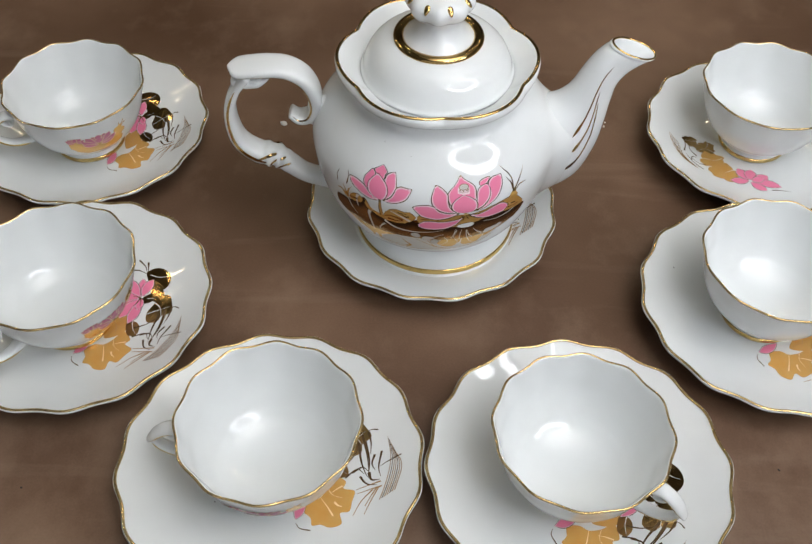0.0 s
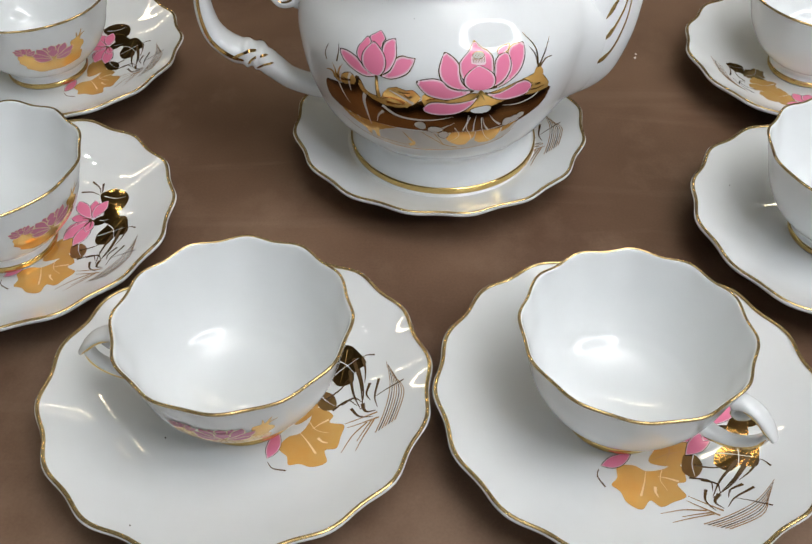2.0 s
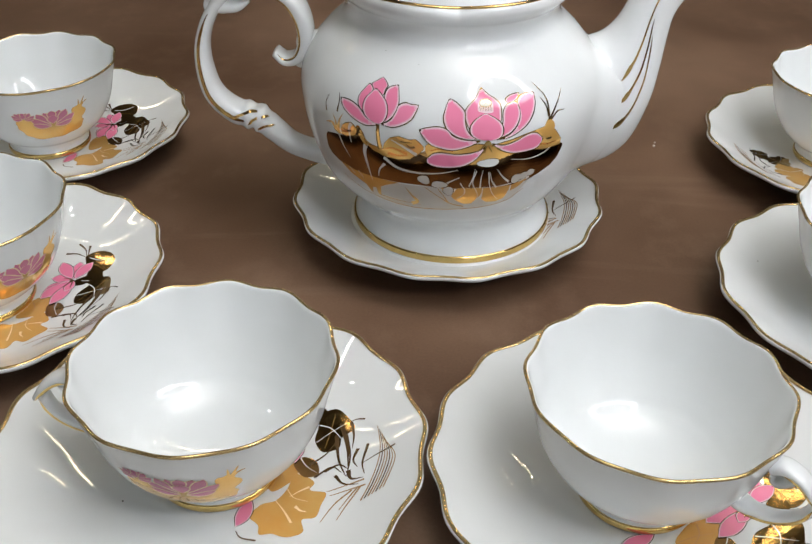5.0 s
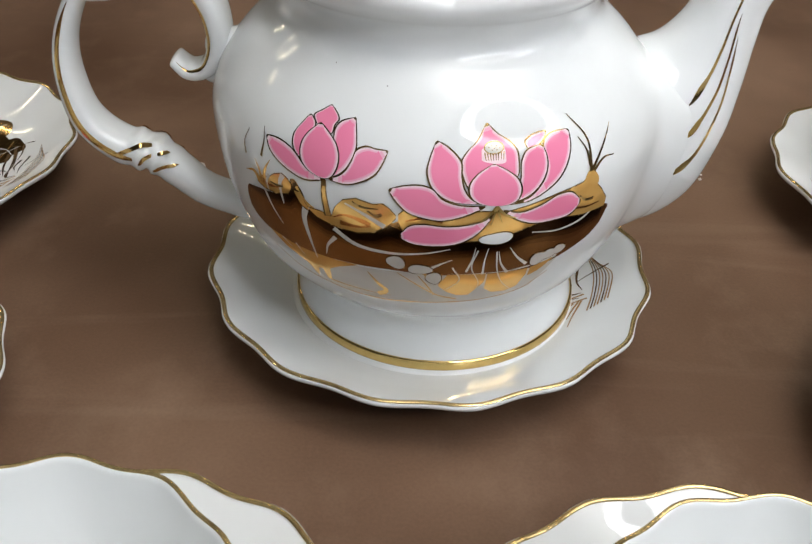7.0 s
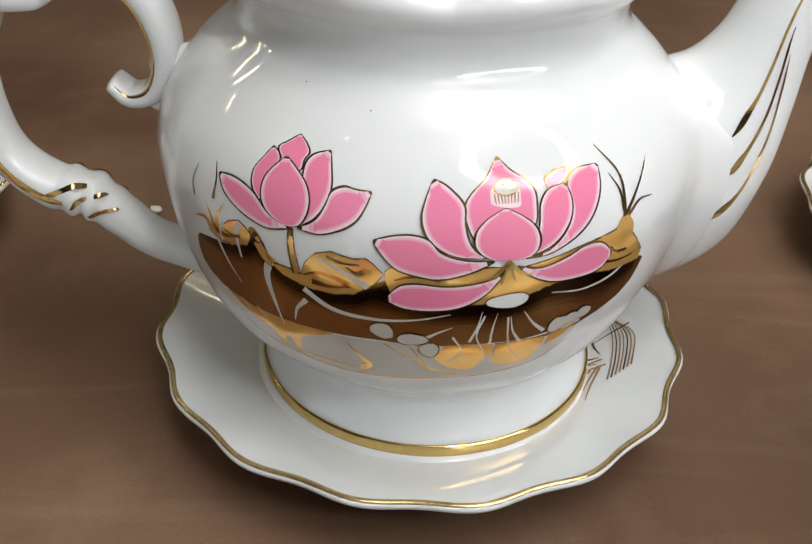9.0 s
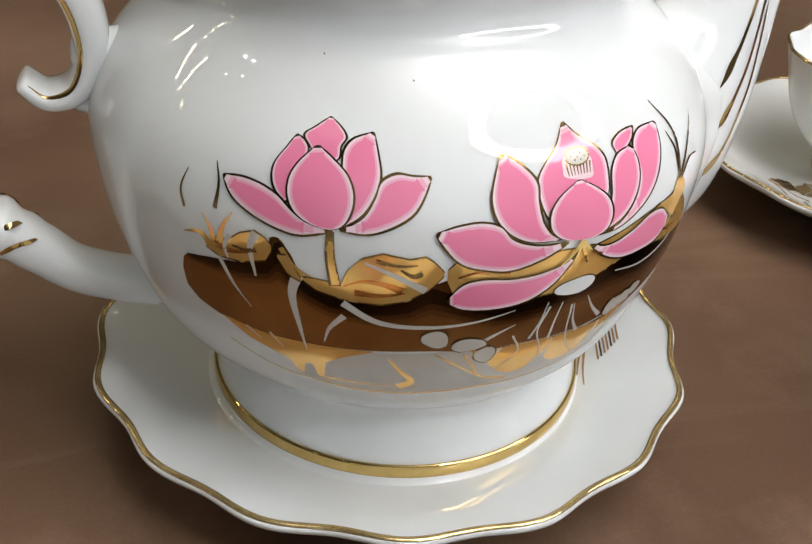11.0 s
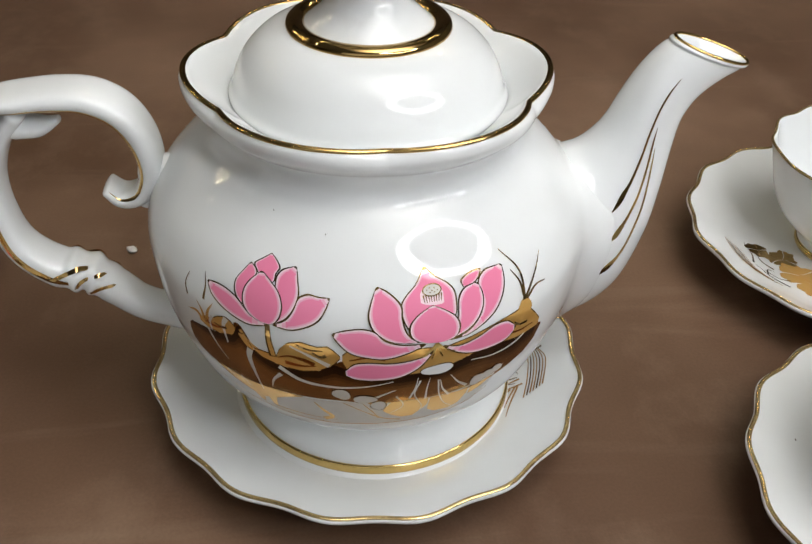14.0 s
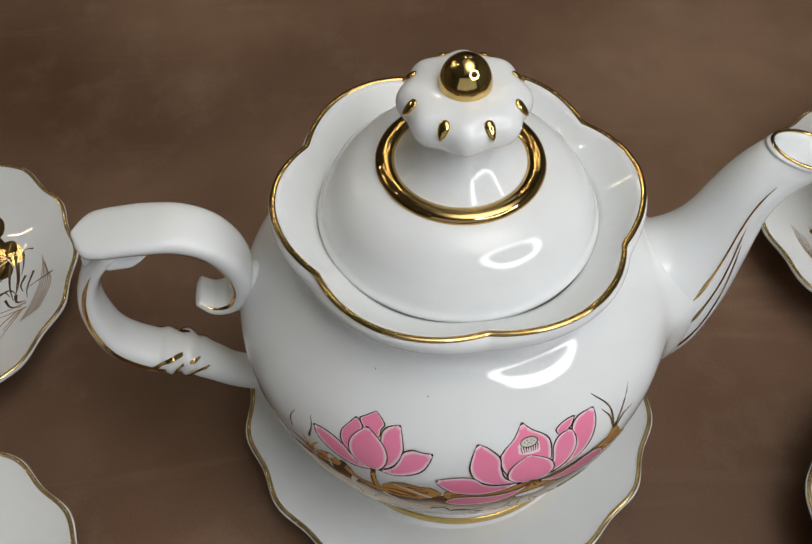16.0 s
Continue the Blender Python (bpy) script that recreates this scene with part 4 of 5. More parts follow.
between("leaf_decal", ((-89.0, 53.0, 52.6), (-87, 57.2, 50.0), (-84, 57.3, 48.2), (-81, 57.1, 48.2), (-78.2, 57, 52.4), (-77.6, 56.9, 54)), GOLD_LEAF, 0.00003, "gold fringe under the band", 40)
between("leaf_decal", ((-77.2, 56.8, 50.6), (-75, 56.7, 48.4), (-71, 56.6, 48.0), (-68, 56.5, 49.4), (-66.6, 56.5, 54)), GOLD_LEAF, 0.00003, "gold fringe under the band", 40)
between("leaf_decal", ((-66.0, 56.6, 53), (-63, 57.4, 54.5), (-60, 58.4, 57.8)), GOLD_LEAF, 0.00003, "gold fringe under the band", 20)
for pts in (((-86, 60), (-84, 55), (-87.5, 50.5)), ((-80.5, 66), (-81.5, 60), (-79.0, 53), (-80.0, 48.5)), ((-76, 65), (-75, 58), (-72.6, 52), (-70, 49)), ((-131, 58), (-128.5, 55.4)), ((-126.5, 58), (-124.5, 54.6))):
    part("stem_decal", stroke_bm(p_place, [P(*q) for q in pts], 0.5, 0.15, 0.00007, 14), GREY_WASH, body, "thin pale stem decal")
for pts, w0, w1 in ((((-136, 52), (-128, 48), (-119, 46), (-112, 44.8), (-103, 44.2)), 0.25, 0.5), (((-103, 44.2), (-87, 45), (-76, 45.7), (-66, 48.0), (-60, 53)), 0.5, 0.25), (((-118, 47.6), (-110, 47.0), (-101, 46.6)), 0.5, 0.2), (((-106.5, 55.6), (-104.2, 51.5), (-102.2, 48.4), (-104.5, 46.6)), 0.3, 2.0), (((-99, 57), (-94, 52.5), (-89, 48.4), (-84, 46.6)), 0.3, 0.6), (((-94, 56.5), (-91.5, 52.0), (-90, 48.6)), 0.3, 0.5), (((-123, 78.6), (-121, 75.0), (-117, 72.4), (-112, 71.0)), 1.0, 1.6)):
    part("stem_decal", stroke_bm(p_place, [P(*q) for q in pts], w0, w1, 0.00006), GOLD_LEAF, body, "thin gold stem decal")
for pts, w0, w1 in ((((-113.8, 69), (-108.7, 65.3), (-100.8, 64.2), (-93.3, 65), (-86.9, 66.8)), 1.5, 0.2), (((-120.3, 74.4), (-121.6, 69.6), (-120.9, 62), (-120.2, 55.4)), 2.2, 0.2), (((-113.6, 66), (-116, 62.4), (-117, 58.6)), 1.3, 0.2), (((-133.6, 73), (-131.6, 68), (-129, 63.6)), 1.0, 0.15), (((-91.2, 59.6), (-88.6, 61.6), (-86.2, 63)), 1.0, 0.15), (((-82.7, 58.2), (-81.6, 62.6), (-81.1, 67.2)), 0.7, 0.15), (((-78.5, 56.9), (-78.6, 62), (-78.2, 66.4)), 0.7, 0.15), (((-72.2, 56.4), (-74.4, 60.4), (-75.5, 65)), 0.8, 0.15), (((-67.6, 58.6), (-70.6, 62), (-73, 66)), 1.0, 0.15), (((-68.2, 70), (-60.6, 68.7), (-53.3, 70.6), (-49.8, 75.6)), 0.3, 1.0)):
    part("stem_decal", stroke_bm(p_place, [P(*q) for q in pts], w0, w1, 0.00006), GREY_WASH, body, "thin pale stem decal")
for at, ru, rv, seed in (((-99.2, 61.1), 2.5, 2.2, 51), ((-93.6, 59.1), 3.1, 1.8, 52), ((-90.2, 55.8), 2.0, 2.4, 57), ((-64.7, 59.6), 2.6, 2.1, 53), ((-61.8, 60.4), 2.2, 1.8, 54), ((-59.0, 61.2), 1.8, 1.7, 55), ((-76.6, 69.7), 4.2, 2.0, 56)):
    gold_patch(at, ru + 0.3, rv + 0.3, seed, 0.00010, ((2, 0.08), (3, 0.06)), GOLD_DARK, "bud_shade", "dark line round the bud")
    gold_patch(at, ru, rv, seed, 0.00016, ((2, 0.08), (3, 0.06)), PORCELAIN if at[1] > 66 else GREY_WASH, "bud_decal", "small pale bud decal")

# the two lotus flowers, from the back petals to the front: one edge from base to tip, then the other
FLOWER_1 = ((((-117.8, 93.1), (-120.2, 95.4), (-121.4, 96.8), (-119.9, 98.0), (-117.7, 99.6)), ((-117.8, 93.1), (-115.3, 94.2), (-115.2, 95.9), (-114.6, 97.1), (-115.6, 98.3), (-117.7, 99.6))),
            (((-122.1, 86.5), (-124.3, 88.2), (-125.2, 90.1), (-125.2, 92.2), (-123.8, 94.7), (-122.5, 96.8)), ((-122.1, 86.5), (-120.9, 90.0), (-120.9, 92.4), (-120.1, 95.0), (-120.8, 96.0), (-122.5, 96.8))),
            (((-114.6, 83.5), (-114.2, 89.4), (-114.9, 93.5), (-114.9, 95.6), (-113.9, 97.0), (-110.5, 98.3)), ((-114.6, 83.5), (-111.3, 86.1), (-109.6, 89.1), (-108.9, 92.2), (-109.5, 95.3), (-110.5, 98.3))),
            (((-114.9, 83.3), (-120.2, 81.6), (-123.4, 82.0), (-127.6, 83.5), (-131.2, 85.8), (-133.2, 88.9)), ((-114.9, 83.3), (-120.4, 85.1), (-123.9, 87.9), (-126.5, 89.0), (-129.6, 89.4), (-133.2, 88.9))),
            (((-114.6, 83.5), (-111.0, 86.4), (-109.6, 89.4), (-108.9, 91.8), (-106.8, 93.0), (-104.4, 92.8), (-101.5, 92.8)), ((-114.6, 83.5), (-110.4, 83.2), (-106.8, 84.7), (-103.9, 87.0), (-102.4, 89.9), (-101.5, 92.8))),
            (((-116.1, 83.3), (-119.6, 84.4), (-121.7, 86.2), (-122.6, 88.5), (-122.5, 91.0), (-121.4, 93.2), (-118.9, 95.9)), ((-116.1, 83.3), (-113.9, 84.3), (-112.7, 86.6), (-112.5, 89.5), (-113.6, 92.1), (-115.9, 94.1), (-118.9, 95.9))))
FLOWER_2 = ((((-79.7, 81.6), (-83.4, 84.1), (-85.3, 88.1), (-85.5, 91.3), (-84.3, 93.2), (-81.9, 95.4), (-79.3, 99.0)), ((-79.7, 81.6), (-72.9, 87.1), (-72.5, 89.9), (-72.7, 93.0), (-74.2, 94.9), (-76.9, 96.7), (-79.3, 99.0))),
            (((-70.1, 92.6), (-70.7, 94.5), (-69.1, 95.6), (-67.1, 96.0), (-64.8, 96.0)), ((-70.1, 92.6), (-67.7, 93.2), (-65.9, 94.3), (-64.8, 96.0))),
            (((-75.0, 79.9), (-70.3, 81.4), (-67.0, 85.1), (-65.8, 88.8), (-66.3, 93.5), (-64.4, 95.3), (-58.8, 95.5)), ((-75.0, 79.9), (-70.2, 80.2), (-65.8, 82.4), (-62.6, 85.1), (-60.5, 88.2), (-59.2, 91.7), (-58.8, 95.5))),
            (((-76.0, 80.6), (-73.3, 83.0), (-72.4, 87.0), (-72.0, 90.8), (-70.5, 92.8), (-66.6, 93.6)), ((-76.0, 80.6), (-72.7, 80.7), (-69.4, 82.3), (-67.0, 85.1), (-65.8, 87.9), (-65.7, 90.7), (-66.6, 93.6))),
            (((-80.6, 80.8), (-86.8, 81.4), (-89.9, 83.1), (-92.0, 85.6), (-92.9, 88.9), (-92.4, 92.0), (-91.1, 95.7)), ((-80.6, 80.8), (-82.9, 82.2), (-84.5, 84.6), (-85.3, 88.1), (-85.5, 91.3), (-88.4, 94.4), (-91.1, 95.7))),
            (((-79.7, 80.2), (-85.9, 80.9), (-89.5, 82.6), (-91.3, 84.9), (-93.9, 85.8), (-97.4, 85.4), (-101.0, 84.1)), ((-79.7, 80.2), (-84.0, 77.6), (-89.2, 76.0), (-92.7, 76.5), (-96.7, 78.0), (-99.4, 81.2), (-101.0, 84.1))),
            (((-77.9, 78.1), (-79.8, 76.2), (-83.8, 74.9), (-88.2, 74.5), (-93.5, 75.0), (-96.2, 74.2), (-98.6, 70.5)), ((-77.9, 78.1), (-79.0, 75.2), (-81.2, 71.7), (-85.1, 68.8), (-90.6, 67.8), (-96.1, 68.5), (-98.6, 70.5))),
            (((-76.3, 78.9), (-71.9, 77.5), (-67.0, 78.8), (-63.0, 80.7), (-59.5, 80.3), (-56.3, 76.6)), ((-76.3, 78.9), (-73.7, 75.9), (-69.3, 73.3), (-63.7, 72.6), (-58.6, 73.3), (-56.3, 76.6))),
            (((-78.0, 80.2), (-80.1, 80.5), (-82.4, 81.7), (-83.7, 83.5), (-83.7, 86.1), (-82.1, 88.4), (-78.4, 90.7)), ((-78.0, 80.2), (-75.1, 80.1), (-72.8, 81.3), (-72.1, 83.9), (-72.9, 86.6), (-75.2, 88.8), (-78.4, 90.7))))


def edged_petal(place, one, two, lift, line, edge):
    """A painted petal between two edges that meet at base and tip: dark line, pale edge, soft step, coloured middle."""
    a, b = spline(one, 61), spline(two, 61)
    across = b - a
    wide = np.linalg.norm(across, axis=1)
    side = across / np.maximum(wide, 1e-9)[:, None]
    side[0], side[-1] = side[2], side[-3]
    bm = bmesh.new()
    for mat, shrink in ((0, -line * 0.35), (1, line * 0.65), (2, line * 0.5 + edge * 0.55), (3, line * 0.5 + edge)):
        keep = [i for i in range(61) if wide[i] > 2.2 * max(shrink, 0)]
        trim = 1 if shrink > 0 else 0
        keep = keep[trim:len(keep) - trim]
        rows = []
        for n, i in enumerate(keep):
            k = shrink if shrink >= 0 else shrink * min(1, 0.1 + 0.18 * min(i, 60 - i)) * (0.75 + 0.35 * math.sin(0.11 * i + 9 * lift * 1e4))
            k *= min(1, 0.35 + 0.3 * min(n, len(keep) - 1 - n)) if shrink > 0 else 1
            p, q = a[i] + side[i] * k, b[i] - side[i] * k
            rows.append([place(*(p + (q - p) * w), lift + 0.000009 * mat) for w in np.linspace(0, 1, 9)])
        grid(bm, rows, mat=mat)
    return bm


for flower in (FLOWER_1, FLOWER_2):
    for i, (one, two) in enumerate(flower):
        small = 0.55 if i < 2 and not (flower is FLOWER_2 and i == 0) else 1.0
        part("petal", edged_petal(p_place, [P(*q) for q in one], [P(*q) for q in two], 0.00011 + 0.000036 * i, 0.46, 0.95 * small), [OUTLINE, PINK_EDGE, PINK_SOFT, PINK], body, "pink enamel lotus petal with dark gold outline")
between("seed_pod", ((-81.0, 93.4, 91.4), (-80.4, 94.2, 91.0), (-78.1, 94.6, 90.4), (-76, 94, 90.4), (-75.5, 93.2, 90.8)), PINK_EDGE, 0.000155, "pale cup of the seed pod", 20)
part("seed_pod", blob_bm(p_place, P(-78.1, 93.9), 2.9, 1.35, 0.00017, 0.0, ((2, 0.05),), 61), GOLD_DARK, body, "dark line round the seed pod")
part("seed_pod", blob_bm(p_place, P(-78.1, 93.9), 2.55, 1.1, 0.00018, 0.0, ((2, 0.05),), 61), GREY_WASH, body, "grey seed pod decal")
part("seed_decal", merge([blob_bm(p_place, P(-78.1 + du, 93.9 + dv), 0.18, 0.14, 0.00019, 0.0, (), 1, 2, 8) for du, dv in ((-1.2, 0.1), (-0.5, 0.5), (0.0, -0.1), (0.6, 0.4), (1.3, -0.1), (-0.5, -0.5), (0.6, -0.5))]), GOLD_DARK, body, "dark seed dots")
for k in range(8):
    part("stem_decal", stroke_bm(p_place, [P(-80.3 + 0.63 * k, 93.0 - 0.25 * math.sin(k * 0.45)), P(-80.2 + 0.6 * k, 92.2), P(-80.0 + 0.55 * k, 91.2)], 0.38, 0.15, 0.00017), GOLD_DARK, body, "fine dark line decal")
part("stem_decal", stroke_bm(p_place, [P(-115.7, 83.2), P(-115.6, 78.5), P(-114.9, 72.6)], 1.4, 2.2, 0.0001), GOLD_DARK, body, "dark gold lotus stem decal")
part("stem_decal", stroke_bm(p_place, [P(-115.6, 81.4), P(-115.5, 77.8), P(-114.8, 72.8)], 0.8, 1.4, 0.00011), GOLD_LEAF, body, "bright gold along the stem")
for k, tip in enumerate(((-81, 75.5), (-78.5, 74.5), (-76, 75), (-73, 76))):
    part("stem_decal", stroke_bm(p_place, [P(-77.6, 80.0), P((tip[0] - 77.6) / 2, 77.2), P(*tip)], 0.8, 0.3, 0.00046), GOLD, body, "gold stamen decal")
for root, mid, tip, wide in (((-54.0, 84.0), (-54.3, 92.4), (-58.3, 98.3), 1.0), ((-53.8, 84.4), (-50.4, 88.6), (-46.0, 93.8), 1.0), ((-53.2, 84), (-50, 86.3), (-46.4, 86.1), 1.0), ((-54.2, 85.6), (-54.9, 89.7), (-56.8, 93.2), 0.9), ((-139.6, 81.0), (-140.4, 84.4), (-139.4, 88.0), 0.7), ((-133.8, 82.8), (-133.5, 87.1), (-134.4, 90.4), 0.9), ((-134.7, 74.6), (-136.7, 77.0), (-140.3, 76.0), 1.9), ((-134.3, 75.3), (-134.7, 78.5), (-136.2, 81.2), 1.5), ((-133.4, 75.5), (-132.6, 79.5), (-130.8, 83.0), 1.6)):
    part("grass_decal", stroke_bm(p_place, [P(*root), P(*mid), P(*tip)], wide, 0.15, 0.0001), GOLD_DARK if tip[1] > 83.5 else GOLD_LEAF, body, "thin dark gold grass decal")
gold_patch((-54.0, 81.0), 2.6, 3.6, 62, 0.00009, ((2, 0.1), (3, 0.1)))

# spout
bm = bmesh.new()
rows = [[spout_f(s, 2 * math.pi * j / 48) for j in range(48)] for s in np.linspace(0, 1, 70)]
q = SP[-1]
mc = np.array(((q[0] + q[2]) / 2, 0, (q[1] + q[3]) / 2))
for k, drop in ((1.05, -0.0002), (1.04, -0.0010), (0.98, -0.0016), (0.90, -0.0013), (0.84, 0.0), (0.70, 0.005), (0.52, 0.011)):
    rows.append([tuple(mc + (np.array(p) - mc) * k + np.array((-0.75, 0, -0.66)) * drop) for p in rows[69]])
vs = grid(bm, rows, True)
cap(bm, vs[0])
cap(bm, vs[-1])
bmesh.ops.recalc_face_normals(bm, faces=bm.faces)
spout = part("spout", bm, PORCELAIN, teapot)
bm = bmesh.new()
rim = np.array(rows[72])
ring = []
for i in range(49):
    p, pn = rim[i % 48], rim[(i + 1) % 48]
    t = (pn - p) / np.linalg.norm(pn - p)
    o = (p - mc) / np.linalg.norm(p - mc)
    b = np.cross(t, o)
    ring.append([tuple(p + o * 0.0006 * math.cos(w) + b * 0.0005 * math.sin(w)) for w in np.linspace(0, 2 * math.pi, 8, endpoint=False)])
grid(bm, ring, True)
bmesh.ops.recalc_face_normals(bm, faces=bm.faces)
part("mouth_band", bm, GOLD, spout, "gold line round the spout mouth")
for side in (-1, 1):
    for s0, s1, a0, a1, bow in ((0.300, 0.85, 1.25, 1.32, 0.07), (0.258, 0.66, 1.52, 1.50, 0.10), (0.196, 0.60, 1.82, 1.64, 0.12)):
        part("gold_line", strip_on(spout_f, s0, s1, side * a0, side * a1, 0.028, 60, 0.00015, side * bow, 1.4), GOLD_BAND, spout, "gold line along the spout flutes")
spout.rotation_euler = (0, 0, SPOUT_TURN)
spout.location = SPOUT_AT

# handle: an upper scroll and a lower strand
UP = sweep_fn([(-0.1075, 0.1166), (-0.0984, 0.1176), (-0.0878, 0.1186), (-0.0778, 0.1178), (-0.0698, 0.1130), (-0.0648, 0.1040), (-0.0640, 0.0941), (-0.0678, 0.0866), (-0.0735, 0.0852), (-0.0776, 0.0885)], (0.0022, 0.0026, 0.0029, 0.0032, 0.0036, 0.0038, 0.0036, 0.0030, 0.0024, 0.0018), (0.0078, 0.0090, 0.0090, 0.0086, 0.0082, 0.0078, 0.0074, 0.0070, 0.0064, 0.0056), 2.8, 0.07)
LOW = sweep_fn([(-0.0985, 0.1140), (-0.1055, 0.1040), (-0.1098, 0.0925), (-0.1103, 0.0800), (-0.1070, 0.0675), (-0.0983, 0.0593), (-0.0882, 0.0562), (-0.0806, 0.0501), (-0.0735, 0.0440), (-0.0640, 0.0402), (-0.0560, 0.0384)], (0.0030, 0.0029, 0.0031, 0.0036, 0.0042, 0.0048, 0.0056, 0.0052, 0.0048, 0.0048, 0.0052), (0.0076, 0.0070, 0.0068, 0.0070, 0.0072, 0.0076, 0.0078, 0.0066, 0.0060, 0.0060, 0.0064), 2.4)
LEAF = sweep_fn([(-0.1060, 0.1090), (-0.0990, 0.1085), (-0.0930, 0.1085), (-0.0880, 0.1105)], (0.0030, 0.0034, 0.0026, 0.0010), (0.0044, 0.0054, 0.0048, 0.0020), 2.2)
LUG = sweep_fn([(-0.0660, 0.0940), (-0.0610, 0.0932), (-0.0560, 0.0922), (-0.0500, 0.0910)], (0.0044, 0.0052, 0.0078, 0.0125), (0.0054, 0.0060, 0.0080, 0.0115), 2.0)
NUB = sweep_fn([(-0.0700, 0.0862), (-0.0672, 0.0842), (-0.0648, 0.0838), (-0.0628, 0.0862)], (0.0018, 0.0026, 0.0028, 0.0020), (0.0034, 0.0044, 0.0044, 0.0032), 2.0)


def ridged(s, a, grow=0.0):
    """The lower strand, with slanting ridges where it thickens."""
    g = 0.0007 * math.sin(110 * s + 1.2 * a) * math.exp(-(((s - 0.62) / 0.055) ** 2))
    return LOW(s, a, grow + g)


bm = bmesh.new()
sweep(bm, UP, 70, 24)
sweep(bm, ridged, 110, 24)
sweep(bm, LEAF, 16, 16)
sweep(bm, LUG, 12, 16)
sweep(bm, NUB, 12, 16)
handle = part("handle", bm, PORCELAIN, teapot)
handle.rotation_euler = (0, 0, radians(-0.8))
for side in (-1, 1):
    part("gold_line", strip_on(UP, 0.03, 0.99, side * 1.95, side * 2.1, 0.17, 80), GOLD_BAND, handle, "gold line along the handle edge")
    part("gold_line", strip_on(LOW, 0.08, 0.60, side * 1.75, side * 1.6, 0.16, 60), GOLD_BAND, handle, "gold line along the handle edge")
    for s0, s1, a0, a1 in ((0.53, 0.63, 1.60, 0.44), (0.60, 0.662, 1.70, 0.50), (0.65, 0.70, 1.82, 0.80)):
        part("gold_line", strip_on(ridged, s0, s1, side * a0, side * a1, 0.14, 40, 0.00045), GOLD_BAND, handle, "brown gold stroke on the ridges")

# lid
LID = spline([(0.0392, 0.1196), (0.0394, 0.1206), (0.0384, 0.1222), (0.0371, 0.1263), (0.0344, 0.1313), (0.0300, 0.1356), (0.0256, 0.1379), (0.0222, 0.1389)], 34)
NECK = spline([(0.0178, 0.1397), (0.0160, 0.1413), (0.0125, 0.1445), (0.0102, 0.1477), (0.0096, 0.1504), (0.0104, 0.1524)], 20)
bm = revolve([(0.0, 0.1175), (0.0370, 0.1180)] + [tuple(p) for p in LID] + [(0.0200, 0.1395)] + [tuple(p) for p in NECK] + [(0.004, 0.1529)], 128)
lid = part("lid", bm, PORCELAIN, teapot)
part("gold_ring", tube_ring(0.0201, 0.1391, 0.0027, 0.0019, 128, None, 14), GOLD_BAND, lid, "raised polished gold ring")


def knob_wave(r, z, a):
    k = min(1, max(0, (r - 0.006) / 0.008))
    return r + k * 0.0007 * math.cos(8 * a + 0.7), z


KNOB = spline([(0.0098, 0.1528), (0.0125, 0.1545), (0.0152, 0.1572), (0.0164, 0.1602), (0.0158, 0.1630), (0.0135, 0.1652), (0.0100, 0.1662), (0.0070, 0.1664)], 36)
part("knob", revolve([(0.0, 0.1530)] + [tuple(p) for p in KNOB] + [(0.002, 0.1664)], 128, knob_wave), PORCELAIN, lid).location = (0, 0, -0.0011)
BUD = spline([(0.0066, 0.1655), (0.0067, 0.1672), (0.0062, 0.1696), (0.0048, 0.1722), (0.0026, 0.1741), (0.0008, 0.1748)], 24)
part("bud", revolve([(0.0, 0.1655)] + [tuple(p) for p in BUD], 64), GOLD, lid, "polished gold bud on top").location = (0, 0, -0.0011)
for k in range(8):
    a = 2 * math.pi * (k + 0.5) / 8 - 0.35 / 4
    rr = 0.0148
    bm = bmesh.new()
    bmesh.ops.create_uvsphere(bm, u_segments=12, v_segments=8, radius=1.0)
    for v in bm.verts:
        v.co.y *= 1.0 - 0.55 * (v.co.x + 1) / 2
    bm.transform(Matrix.Rotation(a, 4, "Z") @ Matrix.Translation((rr, 0, 0.1625)) @ Matrix.Rotation(radians(48), 4, "Y") @ Matrix.Diagonal((0.0027, 0.0019, 0.0008, 1)))
    part("gold_drop", bm, GOLD, lid, "small gold drop painted on the knob")


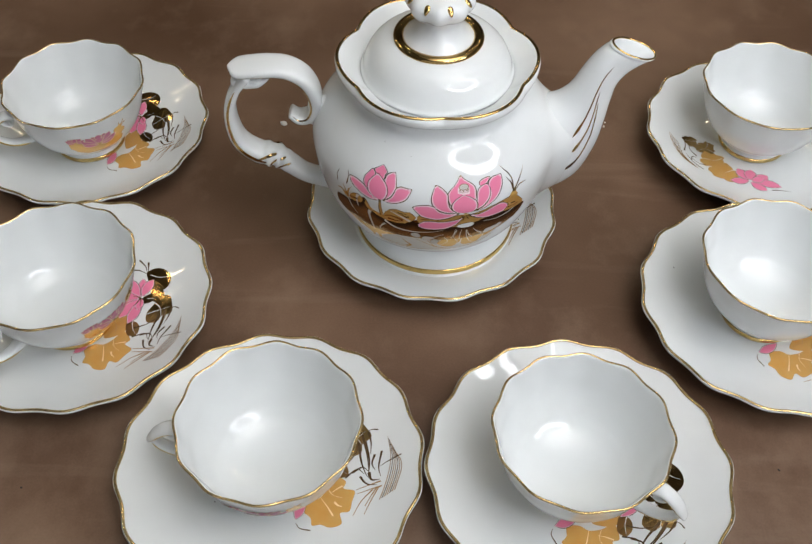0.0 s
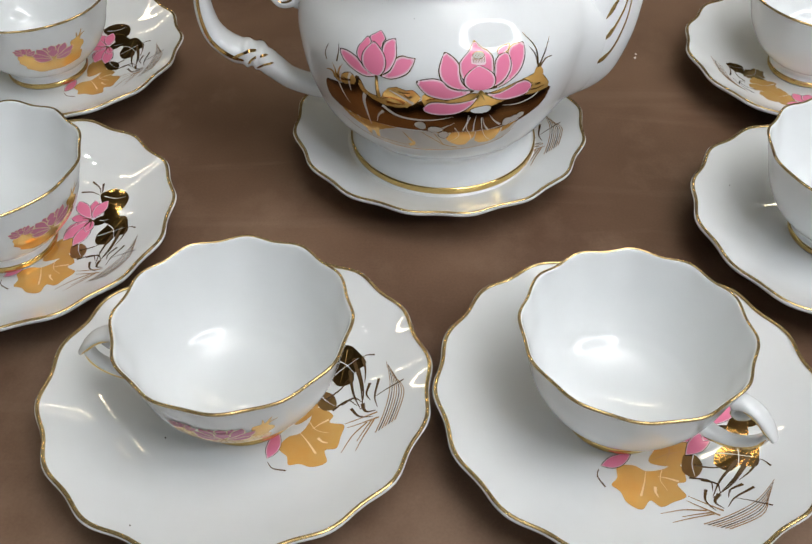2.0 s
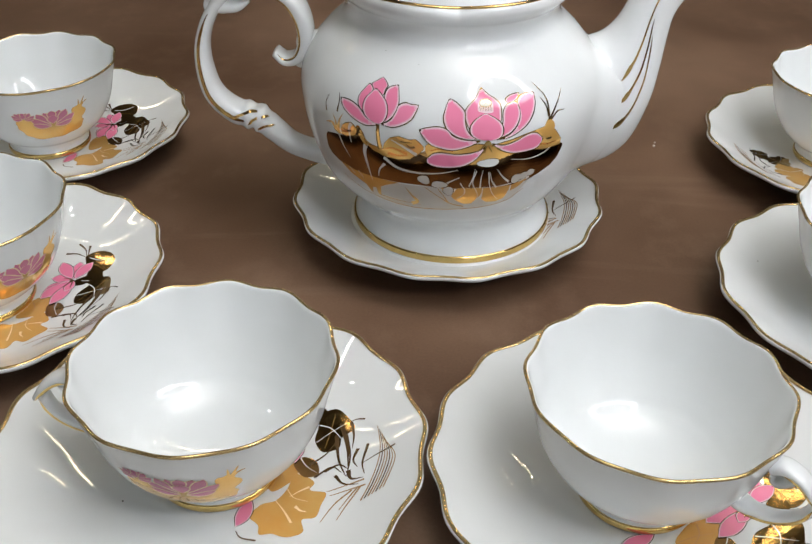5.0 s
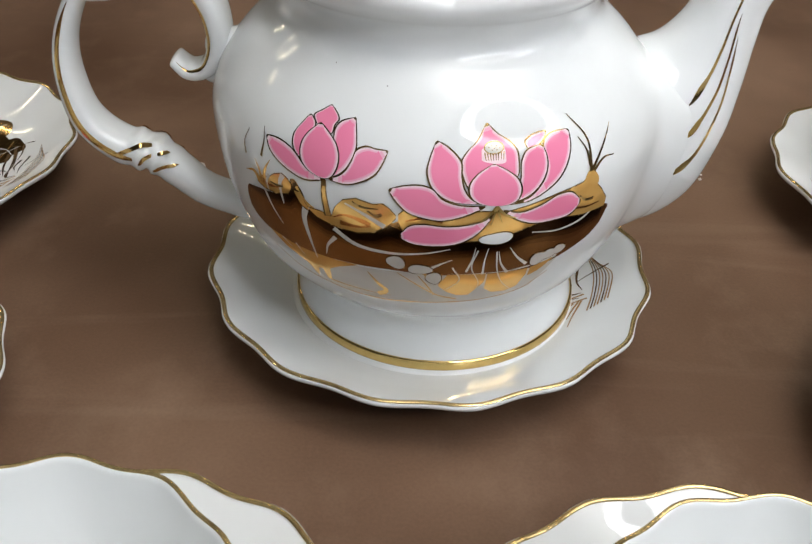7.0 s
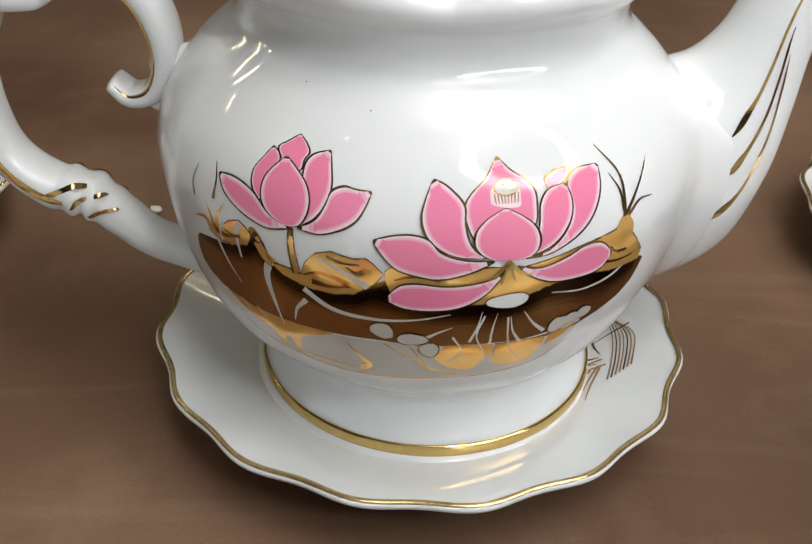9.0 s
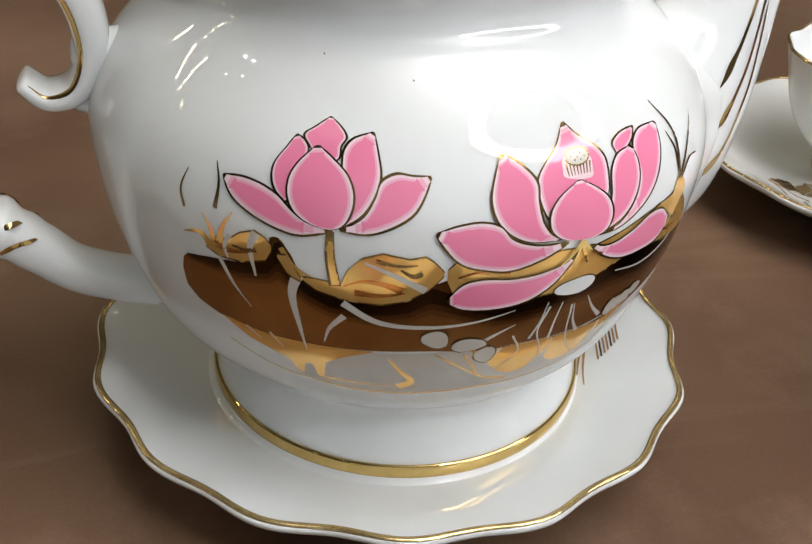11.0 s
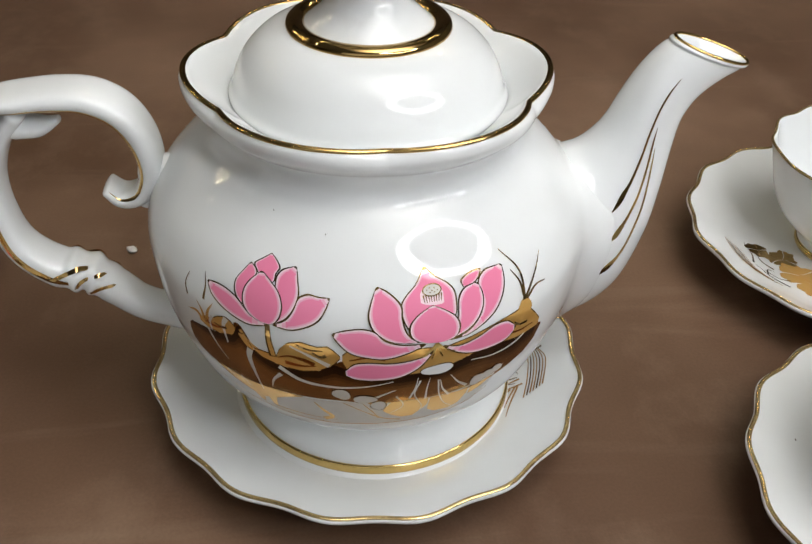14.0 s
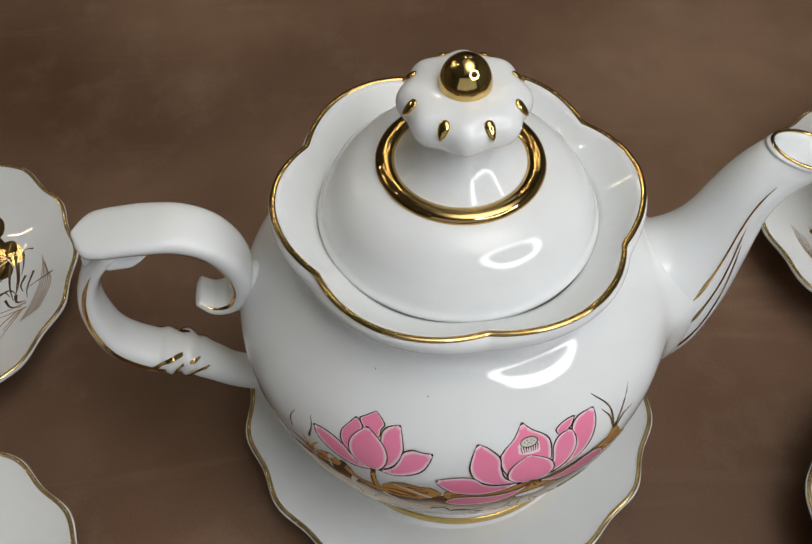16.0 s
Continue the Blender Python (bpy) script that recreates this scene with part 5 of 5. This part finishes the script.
# ---- specks in the glaze ----
def speck(place_f, at, size, owner):
    part("glaze_speck", blob_bm(place_f, at, size, size, 0.00002, 0.0, ((2, 0.2),), 1, 2, 10), CRUMB_DARK, owner, "tiny dark speck in the glaze")


for d, z in ((-121.6, 106.9), (-104.6, 104.7)):
    speck(p_place, P(d, z), 0.15, body)
for ob, r, deg in ((fl_saucer, 31, -149), (rm_saucer, 57, 149), (fl_saucer, 66, -116)):
    dish = [c for c in ob.children if c.name.startswith("dish")][0]
    a = deg - math.degrees(ob.rotation_euler.z)
    speck(s_place, polar(r, a), 0.35, dish)


# ---- crumbs on the table ----
def crumb(at, size, mat, label, seed):
    rnd = random.Random(seed)
    bm = bmesh.new()
    bmesh.ops.create_icosphere(bm, subdivisions=2, radius=1.0)
    for v in bm.verts:
        v.co *= rnd.uniform(0.7, 1.1)
    bm.transform(Matrix.Rotation(rnd.uniform(0, 3), 4, "Z") @ Matrix.Diagonal((size, size * 0.7, size * 0.45, 1)))
    ob = part("crumb", bm, mat, None, label)
    ob.location = (at[0], at[1], size * 0.35)
    tagged(ob, label, "crumb", "crumbs on the table")


crumb((-0.0765, 0.4789), 0.0028, CRUMB_PALE, "pale porcelain crumb lying on the table", 0)
crumb((-0.0313, 0.1487), 0.0018, CRUMB_DARK, "dark crumb lying on the table", 1)
crumb((0.0848, 0.1368), 0.0014, CRUMB_PALE, "pale porcelain crumb lying on the table", 2)
crumb((-0.0930, 0.1350), 0.0008, CRUMB_DARK, "dark crumb lying on the table", 3)
crumb((0.1018, 0.1345), 0.0008, CRUMB_DARK, "dark crumb lying on the table", 4)
crumb((0.1393, 0.4797), 0.0011, CRUMB_PALE, "pale porcelain crumb lying on the table", 5)
crumb((0.1405, 0.4838), 0.0008, CRUMB_PALE, "pale porcelain crumb lying on the table", 6)
crumb((0.1924, 0.2234), 0.0009, CRUMB_DARK, "dark crumb lying on the table", 7)
crumb((-0.1823, 0.2113), 0.0007, CRUMB_DARK, "dark crumb lying on the table", 8)
